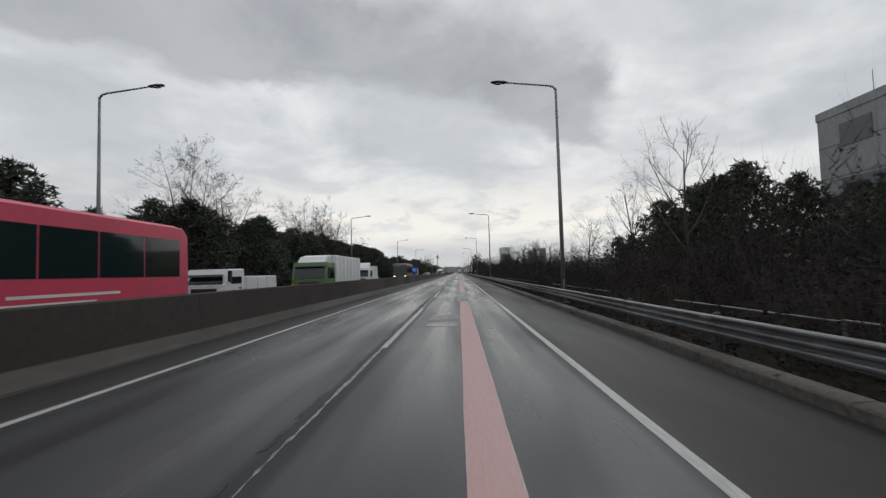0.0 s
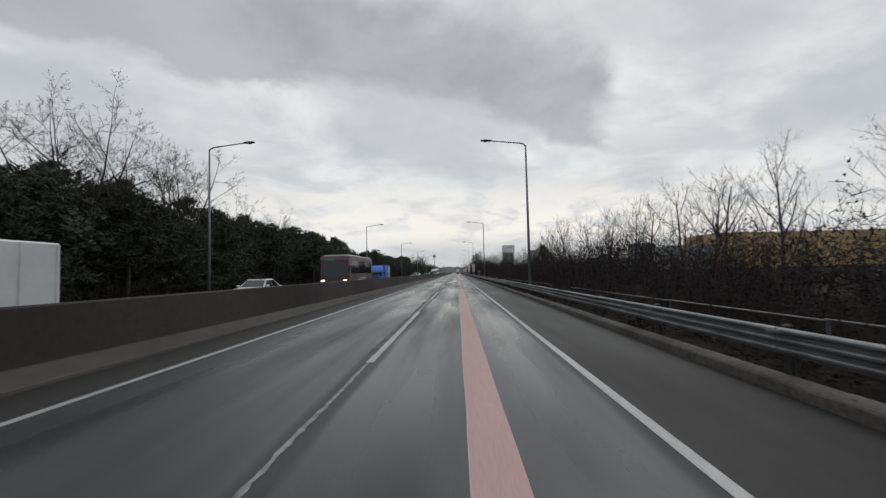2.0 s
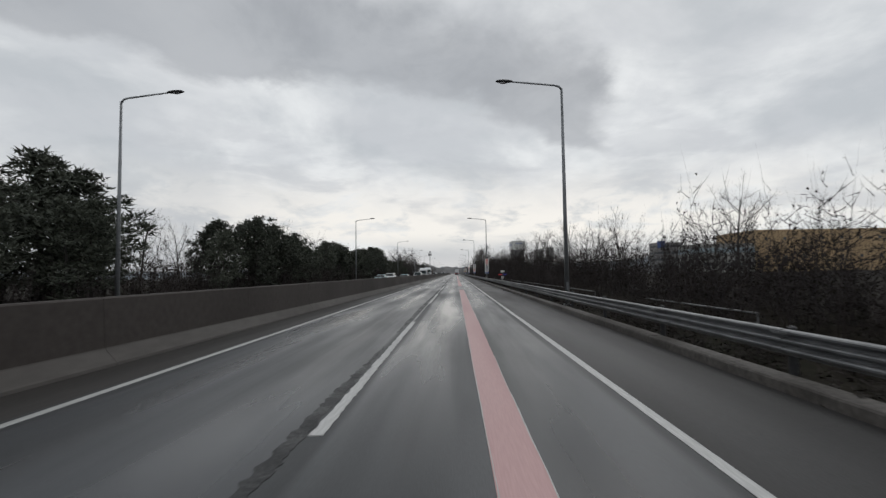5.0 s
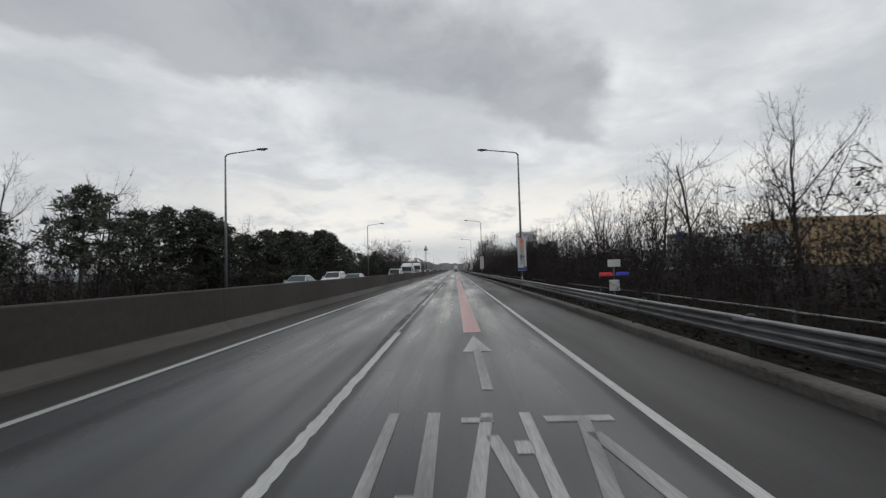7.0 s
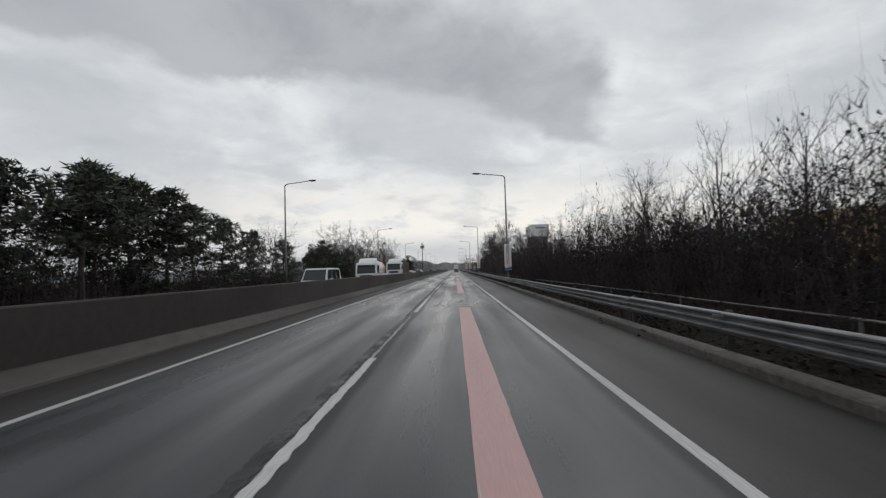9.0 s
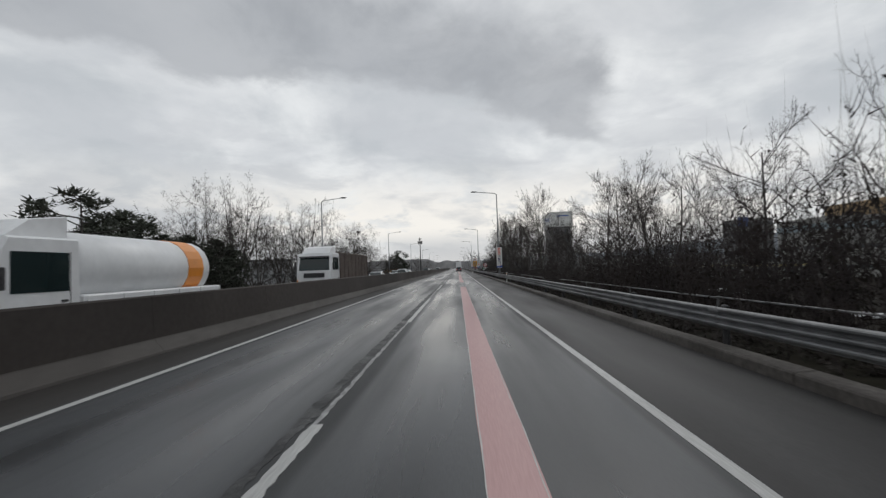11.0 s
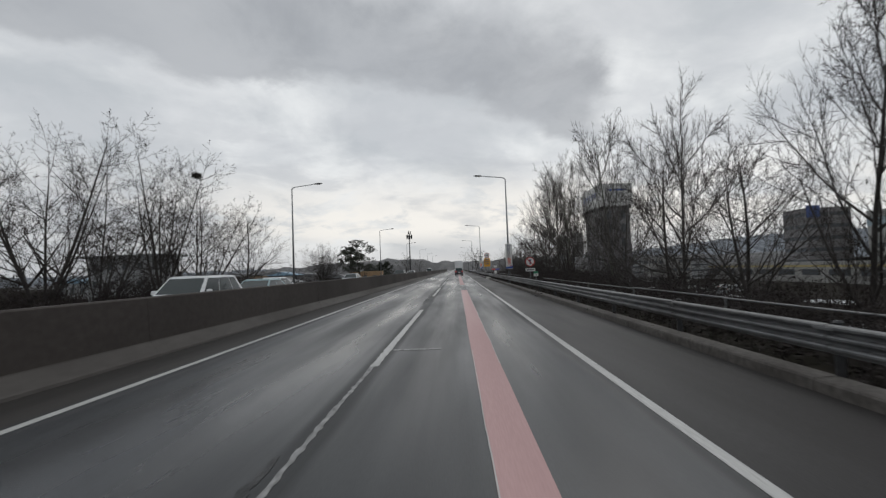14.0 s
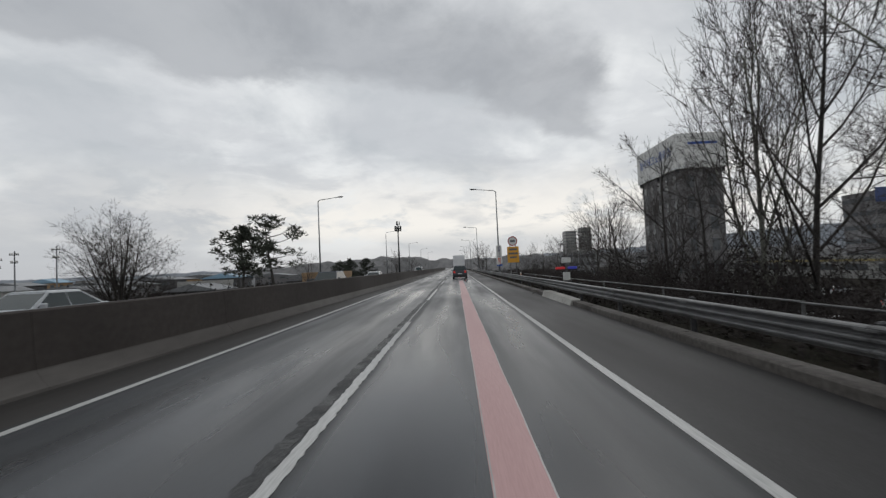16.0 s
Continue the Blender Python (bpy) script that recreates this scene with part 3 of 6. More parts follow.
for i in range(180):
    part("kerb_stone", seg, KERB, kerb).location = (0.012 * noise.noise((i * 1.7, 2.3, 0.2)), -40 + 3 * i, 0.01 * noise.noise((i * 1.1, 7.3, 0.2)))
g = Geo().loft([[(4.02, 364.0, 0.0), (4.46, 364.0, 0.0), (4.46, 364.0, 0.20), (4.1, 364.0, 0.20)], [(4.02, 369.5, 0.0), (4.46, 369.5, 0.0), (4.46, 369.5, 0.26), (4.1, 369.5, 0.26)]])
structure("kerb_block", g, PALE, "pale concrete kerb block at the shoulder's edge", "kerb")

rail = tagged(new("guard_rail"), "grey galvanised steel guard rail on posts", "guard rail", kind="structure")
wave = []
for k3 in range(3):
    z3 = 0.79 - 0.122 * k3
    wave += [(0.0, z3), (-0.055, z3 - 0.010), (-0.070, z3 - 0.026), (-0.066, z3 - 0.052), (-0.012, z3 - 0.084), (0.0, z3 - 0.108)]
loop = [(4.36 + x, z) for x, z in wave] + [(4.367 + x, z) for x, z in wave[::-1]]
beam = Geo().loft([[(x, y, z) for x, z in loop] for y in (0, 3.985)]).mesh("beam", ZINC)
post = Geo().tube([(4.46, 0, -0.1), (4.46, 0, 0.80)], [0.057, 0.057], 10).tube([(4.46, 0, 0.80), (4.46, 0, 0.825)], [0.06, 0.03], 10).mesh("post", DARKMETAL)
spacer = Geo().box(4.37, 4.41, -0.06, 0.06, 0.50, 0.75, 0.01).mesh("spacer", DARKMETAL)
splice = Geo().box(4.268, 4.279, -0.16, 0.16, 0.722, 0.754, 0.003).mesh("splice", ZINC)
for i in range(130):
    y = -40 + 4 * i
    o = part("beam", beam, ZINC, rail)
    o.matrix_basis = pose(0.012 * noise.noise((i * 0.7, 0, 0)), y, 0.02 * noise.noise((i * 0.31, 5, 0)))
    part("post", post, DARKMETAL, rail).location = (0, y, 0)
    part("spacer", spacer, DARKMETAL, rail).location = (0, y, 0)
    if i > 8 and i < 112:
        part("splice", splice, ZINC, rail).location = (0.0, y, 0)
outer = tagged(new("pipe_rail"), "thin grey pipe rail beyond the guard rail", "fence", kind="structure")
tube = Geo().tube([(6.5, 0, 0), (6.5, 6.0, 0)], [0.022, 0.022], 8).mesh("pipe", ZINC)
stake = Geo().tube([(6.54, 0, -0.9), (6.54, 0, 0.02)], [0.03, 0.03], 8).mesh("stake", ZINC)
for i in range(72):
    if i % 9 in (4,) or i % 13 == 7:
        continue
    y = -10 + 6 * i
    z = 0.62 + 0.05 * noise.noise((i * 0.4, 0, 0))
    part("pipe", tube, ZINC, outer).location = (0, y, z)
    part("stake", stake, ZINC, outer).location = (0, y, z)


# ---- street lamps ----
def street_lamp():
    t = thing("street_lamp", 0, 0, 0, "tall grey tapered steel lamp with one short arm", "street lamp", "street lamps")
    part("pole", Geo().tube([(0, 0, 0.05), (0, 0, 5.3), (0, 0, 10.45)], [0.11, 0.085, 0.055], 12), POLE, t, smooth=True)
    part("base_plate", Geo().box(-0.2, 0.2, -0.2, 0.2, 0.0, 0.06, 0.02), POLE, t)
    part("arm", Geo().tube([(0, 0, 10.4), (-0.12, 0, 10.55), (-0.35, 0, 10.62), (-2.5, 0, 10.86)], [0.055, 0.05, 0.045, 0.035], 10), POLE, t, smooth=True)
    hull = [[(-2.35 - u, w * math.cos(q), 10.87 + 0.03 * u + hgt * math.sin(q)) for q in (2 * math.pi * s / 12 for s in range(12))] for u, w, hgt in ((0, 0.04, 0.04), (0.15, 0.10, 0.07), (0.45, 0.15, 0.085), (0.72, 0.12, 0.06), (0.82, 0.04, 0.025))]
    head = part("luminaire", Geo().loft(hull), DARKMETAL, t, "dark cobra-head luminaire", smooth=True)
    part("lens", Geo().loft([[(-2.62 - 0.36 * (0.5 + 0.5 * math.cos(q)), 0.10 * math.sin(q), z) for q in (2 * math.pi * s / 12 for s in range(12))] for z in (10.815, 10.795)]), LAMPGLASS, head)
    part("hatch", Geo().box(-0.05, 0.05, -0.118, -0.095, 0.7, 1.1, 0.01), POLE, t)
    return t


LAMP = street_lamp()
LAMP.matrix_basis = pose(5.14, -32, 0)
RIGHT_LAMPS = (22.5, 74.2, 127.7, 184.8, 237.5, 293.4, 349.0, 403.2, 457.8, 512.4, 567.0, 622.0)
LEFT_LAMPS = (-33.0, 21.1, 72.6, 127.8, 182.2, 237.8, 293.2, 349.1, 403.3, 458.0, 512.6, 567.0, 622.0)
for y in RIGHT_LAMPS:
    copy_thing(LAMP, pose(5.14, y, 0, 0, 0, 0))
for y in LEFT_LAMPS:
    copy_thing(LAMP, pose(-16.7, y, -0.06, 0, 0, 180))


# ---- vegetation ----
def bare_tree_meshes(seed, height=10.0, child=(10, 8, 6, 4), lift=0.35, spread=0.75, low=0.2):
    rnd = random.Random(seed)
    wood, twigs = Geo(), Geo()

    def grow(p, d, length, r, lev):
        n = (6, 4, 3, 1, 1)[lev]
        wob = (0.07, 0.13, 0.18, 0.22, 0.2)[lev]
        pts, dirs = [p], [d]
        for _ in range(n):
            d = (d + Vector((rnd.uniform(-wob, wob), rnd.uniform(-wob, wob), rnd.uniform(-wob * 0.6, wob) + (0.0, 0.13, 0.09, 0.06, 0.0)[lev] * lift * 2))).normalized()
            p = p + d * (length / n)
            pts.append(p)
            dirs.append(d)
        tip = r * (0.25, 0.35, 0.4, 0.5, 0.35)[lev]
        geo = wood if lev < 2 else twigs
        if lev >= 3:
            a = d.orthogonal().normalized() * r
            b = d.cross(a)
            k = len(twigs.v)
            twigs.v += [tuple(c) for c in (pts[0] + a, pts[0] - 0.5 * a + 0.87 * b, pts[0] - 0.5 * a - 0.87 * b, p)]
            twigs.f += [(k, k + 1, k + 3), (k + 1, k + 2, k + 3), (k + 2, k, k + 3)]
        else:
            geo.tube(pts, [r + (tip - r) * i / n for i in range(n + 1)], (8, 5, 3)[lev], caps=lev == 0)
        if lev == 4:
            return
        turn = rnd.uniform(0, 6.28)
        for j in range(child[lev]):
            f = (low + (0.97 - low) * (j + rnd.random()) / child[0]) if lev == 0 else rnd.uniform(0.15, 0.98)
            if lev and j == 0:
                f = 1.0
            i = min(n - 1, int(f * n))
            q = pts[i].lerp(pts[i + 1], f * n - i)
            ax = dirs[i + 1].orthogonal().normalized()
            turn += 2.4 + rnd.uniform(-0.5, 0.5)
            ang = rnd.uniform(0.55, 1.05) * spread / 0.75 if lev == 0 else (rnd.uniform(0.35, 1.0) if j else rnd.uniform(0.05, 0.2))
            dd = dirs[i + 1].copy()
            dd.rotate(Matrix.Rotation(ang, 3, ax))
            dd.rotate(Matrix.Rotation(turn, 3, dirs[i + 1]))
            if lev == 0:
                ln = length * (0.62 - 0.42 * f) * rnd.uniform(0.85, 1.2)
            else:
                ln = length * (0.0, 0.52, 0.5, 0.55)[lev] * rnd.uniform(0.7, 1.2) * (1.15 - 0.4 * f)
            rr = (r + (tip - r) * f) * (0.62, 0.5, 0.6, 0.7)[lev] * rnd.uniform(0.85, 1.1)
            grow(q, dd, ln, max(rr, (0.021, 0.013, 0.009, 0.0065)[lev]), lev + 1)

    grow(Vector((0, 0, -0.3)), Vector((rnd.uniform(-0.08, 0.08), rnd.uniform(-0.08, 0.08), 1)).normalized(), height * 0.93, height * 0.0125, 0)
    return wood, twigs


def fan_tree_meshes(seed, stems=5, fan=0.5, sides=13, fork=0.12):
    """A tree ten units high that forks low into long upswept stems, each with side limbs that bend upwards."""
    rnd = random.Random(seed)
    wood, twigs = Geo(), Geo()

    def spike(p, e, r):
        d = e - p
        a = d.orthogonal().normalized() * r
        b = d.cross(a).normalized() * r
        k = len(twigs.v)
        twigs.v += [tuple(c) for c in (p + a, p - 0.5 * a + 0.87 * b, p - 0.5 * a - 0.87 * b, e)]
        twigs.f += [(k, k + 1, k + 3), (k + 1, k + 2, k + 3), (k + 2, k, k + 3)]

    def limb(p, d, length, r, lev):
        n = (7, 4, 3)[lev]
        w = (0.06, 0.14, 0.2)[lev]
        rise = (0.05, 0.08, 0.07)[lev]
        pts, dirs = [p], [d]
        for _ in range(n):
            d = (d + Vector((rnd.uniform(-w, w), rnd.uniform(-w, w), rnd.uniform(-w, w) * 0.5 + rise))).normalized()
            p = p + d * (length / n)
            pts.append(p)
            dirs.append(d)
        radii = [r * (1 - 0.82 * i / n) for i in range(n + 1)]
        (wood if lev < 2 else twigs).tube(pts, radii, (7, 4, 3)[lev], caps=False)
        turn = rnd.uniform(0, 6.28)
        for j in range((sides, 8, 6)[lev]):
            f = rnd.uniform((0.16, 0.2, 0.15)[lev], 1.0) if j else 1.0
            i = min(n - 1, int(f * n))
            q = pts[i].lerp(pts[i + 1], f * n - i)
            turn += 2.4 + rnd.uniform(-0.5, 0.5)
            ang = rnd.uniform(0.6, 1.2) if j else 0.12
            dd = dirs[i + 1].copy()
            dd.rotate(Matrix.Rotation(ang, 3, dirs[i + 1].orthogonal().normalized()))
            dd.rotate(Matrix.Rotation(turn, 3, dirs[i + 1]))
            ln = length * (0.46, 0.46, 0.42)[lev] * (1.15 - 0.66 * f) * rnd.uniform(0.7, 1.25)
            if lev < 2:
                limb(q, dd, ln, max(radii[i] * 0.55, (0.014, 0.0085)[lev]), lev + 1)
            else:
                spike(q, q + dd * ln, 0.0085)
                for _ in range(2):
                    o = q + dd * ln * rnd.uniform(0.3, 0.9)
                    e = o + (dd + Vector((rnd.gauss(0, 0.5), rnd.gauss(0, 0.5), rnd.gauss(0.2, 0.4)))).normalized() * ln * rnd.uniform(0.4, 0.75)
                    side_ = Vector((rnd.uniform(-1, 1), rnd.uniform(-1, 1), 0.2)).normalized() * 0.0095
                    twigs.face([o - side_, o + side_, e])

    top = Vector((0, 0, 10.0 * fork))
    wood.tube([Vector((0, 0, -0.4)), top * 0.5, top], [0.17, 0.145, 0.13], 8, caps=False)
    for s in range(stems):
        a = 6.28 * s / stems + rnd.uniform(-0.5, 0.5)
        lean = fan * rnd.uniform(0.45, 1.1) if s else 0.08
        d = Vector((math.cos(a) * lean, math.sin(a) * lean, 1)).normalized()
        limb(top * rnd.uniform(0.6, 1.0), d, rnd.uniform(8.0, 9.2) * (1 - 0.22 * lean), rnd.uniform(0.065, 0.095), 0)
    return wood, twigs


def bare_tree(seed, height, bark, label, child=(10, 8, 6, 4), lift=0.35, spread=0.75, low=0.2, fan=None):
    t = thing("bare_tree", 0, 0, 0, label, "tree", "bare roadside trees")
    wood, twigs = fan_tree_meshes(seed, *fan) if fan else bare_tree_meshes(seed, height, child, lift, spread, low)
    s = height / max(p[2] for p in wood.v + twigs.v)
    for q in (wood, twigs):
        q.v = [tuple(c * s for c in p) for p in q.v]
    part("trunk", wood, bark, t, smooth=True)
    part("crown", twigs, TWIG, t, "leafless crown of fine twigs")
    return t


THIN = (9, 6, 5, 3)
BUSHY = (13, 8, 6, 5)
TREES = [
    bare_tree(11, 10.0, BARK, "leafless dark tree with a fan of fine twigs", THIN),
    bare_tree(23, 10.0, BARK, "leafless dark tree with upswept limbs", THIN, 0.5, 0.6),
    bare_tree(37, 10.0, PALEBARK, "leafless tree with grey-green bark", (14, 9, 8, 5), 0.45, 0.7, 0.22),
    bare_tree(52, 10.0, BARK, "low wide leafless tree with spreading limbs", BUSHY, 0.2, 1.0, 0.08),
    bare_tree(64, 10.0, BARK, "slim leafless tree with steep branches", THIN, 0.6, 0.5),
    bare_tree(71, 10.0, BARK, "wide leafless tree with long limbs from low on its trunk", (14, 9, 8, 5), 0.22, 1.1, 0.06),
    bare_tree(86, 10.0, BARK, "tall leafless tree with a broad crown of twigs", (14, 9, 8, 5), 0.45, 0.8, 0.2),
    bare_tree(93, 10.0, PALEBARK, "pale-barked leafless tree with slender upright stems", fan=(4, 0.36, 15, 0.24)),
    bare_tree(104, 10.0, BARK, "wide leafless tree forking low into long upswept limbs", fan=(6, 0.72, 14, 0.12)),
    bare_tree(118, 10.0, BARK, "tall leafless tree with a fan of upswept stems", fan=(5, 0.50, 14, 0.18)),
]


def put(src, x, y, height, base, turn=0.0, wide=1.0, z=None):
    s = height / base
    zz = land(x, y) if z is None else z
    return pose(x, y, zz - 0.05, 0, 0, turn) @ Matrix.Diagonal((s * wide, s * wide, s, 1))


def plant(sources, rows, base):
    """Trees at (kind, x, y, height above the road, width); the first of each kind is the built one itself."""
    seen = set()
    for i, (kind, x, y, height, wide) in enumerate(rows):
        m = put(None, x, y, height - land(x, y), base, (i * 137.5) % 360, wide)
        if kind not in seen:
            seen.add(kind)
            sources[kind].matrix_basis = m
        else:
            src = sources[kind]
            keep = src.matrix_basis.copy()
            src.matrix_basis = Matrix()
            copy_thing(src, m)
            src.matrix_basis = keep


LEFT_BARE = [(7, -21.5, 37, 13.4, 1.25), (7, -22, 42.5, 12.2, 1.25), (9, -22, 67.5, 13.6, 1.2), (8, -22.5, 73, 13.8, 1.05), (9, -22, 78, 13.4, 1.2), (8, -22, 87, 10.8, 1.1), (9, -21, 92, 9.4, 1.1), (1, -23, 97, 8.8, 1.1),
             (0, -21, 106, 8.5, 1.1), (1, -22, 116, 8.5, 1.1), (4, -21, 124, 8, 1.2), (0, -22, 137, 7, 1.2), (1, -22, 142, 6.5, 1.2), (4, -21, 148, 7, 1.2), (0, -23, 157, 8.0, 1.2), (4, -21, 161, 8.5, 1.2), (1, -23, 171, 8.5, 1), (0, -22, 178, 9, 1),
             (4, -22, 196, 8, 1.2), (0, -24, 184, 7.6, 1.3), (1, -25, 189, 8.0, 1.3), (0, -24, 202, 7.4, 1.3), (1, -24.5, 208, 8.2, 1.3), (4, -24, 214, 8.6, 1.3), (1, -22, 247, 8, 1.2), (0, -23, 253, 9, 1.2), (8, -20.5, 271.5, 9.6, 1.0), (8, -21.5, 276, 11.2, 1.07), (9, -22, 281.5, 11.8, 1.02), (8, -22.5, 287.5, 11, 1.07), (9, -22, 293, 9.5, 1.12), (8, -21.5, 299, 12.2, 1.07),
             (9, -22.5, 304, 12.8, 1.07), (9, -21.5, 312, 7.2, 1.35), (8, -23, 319, 6.0, 1.1), (9, -22.6, 327, 11.8, 1.07), (8, -23.5, 332, 12.2, 1.02), (9, -22.6, 337, 12.4, 1.07), (8, -22.6, 342, 13, 0.97), (3, -22, 350, 8.8, 1.12),
             (8, -21, 375, 6.9, 1.12), (3, -24, 357, 5.0, 1.0), (0, -24, 420, 5.5, 1), (1, -27, 560, 12, 1.2), (0, -30, 575, 11, 1.2), (3, -24, 590, 9, 1)]
RIGHT_BARE = [(4, 9.5, 55.5, 5.6, 1.2), (0, 9.0, 57.5, 5.2, 1.2), (1, 10.5, 63, 6.0, 1.2), (4, 9.2, 66, 5.6, 1.2), (0, 9.8, 71.5, 6.0, 1.2), (1, 9.2, 80, 6.2, 1.2), (4, 9.0, 87, 6.2, 1.2),
              (1, 12, 24.0, 10.0, 1.1), (0, 11, 29, 7.5, 1.0), (0, 12.5, 45, 7.0, 1.2), (0, 10.5, 52, 5.4, 1), (4, 10, 60, 5.6, 1.2), (1, 11, 68, 6.2, 1.2), (0, 10, 76, 6.0, 1.2), (4, 9.5, 84, 6.6, 1.2), (0, 9.5, 90, 5.8, 0.9), (1, 9.5, 94, 5.4, 1.2),
              (0, 10.5, 100, 5.6, 1.2), (0, 10, 106, 5.2, 1), (4, 10, 113, 5.6, 1.3), (0, 11, 124, 5.4, 1.3), (1, 10, 134, 5.6, 1.3), (0, 10.5, 144, 5.6, 1), (1, 11, 150, 6.8, 1.2), (0, 10, 156, 6.5, 1), (4, 9.8, 162, 6.8, 1.2), (0, 9.6, 167.5, 6.9, 1.2), (1, 13.6, 180, 8.4, 1.3), (0, 10, 180, 6.4, 1),
              (0, 11.5, 186, 8.0, 1.1), (4, 10.5, 193, 6.2, 1.2), (0, 10.5, 200, 6.6, 1.2), (1, 10, 206, 6.4, 1.2), (4, 11, 211, 7.6, 1.2), (0, 10.5, 217, 7.4, 1.2), (1, 12, 223, 8.0, 1.2), (0, 11, 230, 6.0, 1), (0, 11, 240, 6.6, 1.2), (4, 10.5, 247, 6.8, 1.2),
              (5, 12, 255, 7.6, 0.9), (3, 10.5, 259, 6.4, 1.0), (3, 9.5, 265.5, 5.2, 1.0), (6, 11.5, 263, 8.4, 0.9), (5, 11.5, 268, 8.5, 0.9), (5, 11.2, 271.5, 7.6, 1.1), (5, 10.5, 275.5, 5.6, 1.0), (5, 10.2, 280.6, 5.4, 0.9), (3, 13, 283, 5.6, 1.0), (6, 10.3, 287.3, 6.4, 1.1), (3, 11.5, 291, 5.6, 1.0), (5, 13, 293, 6.6, 0.9), (6, 10, 296, 6.6, 0.9), (3, 12, 300, 6.0, 1.0), (6, 9.6, 305, 9.0, 1.0), (3, 9.0, 308, 4.6, 1.0),
              (2, 13.6, 310, 14.6, 0.75), (6, 11.5, 316, 11.0, 0.75), (3, 10.6, 319.5, 6.0, 1.0), (3, 12, 322, 7.0, 1.0), (5, 11.3, 327, 8.6, 0.9), (3, 9.8, 330.5, 5.0, 1.0), (3, 11, 334, 7.4, 0.8), (6, 14, 332, 14.2, 0.75), (2, 12.5, 340, 13.8, 0.75), (5, 11, 347.5, 8.8, 0.85), (3, 10.0, 344, 5.4, 1.0), (3, 12, 351, 7.0, 1.0), (5, 10.2, 355, 6.6, 0.9), (2, 13.5, 357, 15.0, 0.75), (6, 11.8, 363, 13.8, 0.75), (2, 14.5, 369, 15.5, 0.75), (3, 10.4, 366.5, 6.2, 1.0), (5, 12.5, 374, 9.4, 0.9), (3, 10.8, 377, 6.2, 1.0), (3, 11.5, 383, 6.2, 0.9), (0, 12, 387, 6.6, 1.1), (3, 12, 396, 4.8, 1), (1, 12, 405, 5.2, 1.2), (0, 13, 416, 5.5, 1.2), (4, 13, 430, 5.0, 1.2),
              (3, 15, 452, 5, 1), (1, 11.5, 566, 14.5, 1.4), (0, 12.5, 572, 13, 1.4), (1, 14, 560, 12, 1.4)]
LATE_BARE = [(9, -21.2, 375.4, 6.7, 1.25), (3, -20.8, 374.8, 6.0, 0.95)]
plant(TREES, LEFT_BARE + RIGHT_BARE + LATE_BARE, 10.0)
# magpie's nest in a crown on the western side
nest = Geo()
rnd = random.Random(5)
for i in range(160):
    q, w = rnd.uniform(0, 6.28), rnd.uniform(-0.25, 0.25)
    c = Vector((0.34 * math.cos(q), 0.34 * math.sin(q), w)) * rnd.uniform(0.4, 1.0)
    d = Vector((-math.sin(q), math.cos(q), rnd.uniform(-0.4, 0.4))) * rnd.uniform(0.2, 0.4)
    nest.tube([c - d, c + d], [0.014, 0.01], 3, caps=False)
nest.loft([[(r * math.cos(2 * math.pi * s / 12), r * math.sin(2 * math.pi * s / 12), z) for s in range(12)] for r, z in ((0.12, -0.25), (0.3, -0.1), (0.33, 0.08), (0.2, 0.22))])
tagged(new("bird_nest", nest.mesh("bird_nest", NEST)), "dark round stick nest high in a bare tree", "nest").location = (-22.6, 342.0, 10.6)


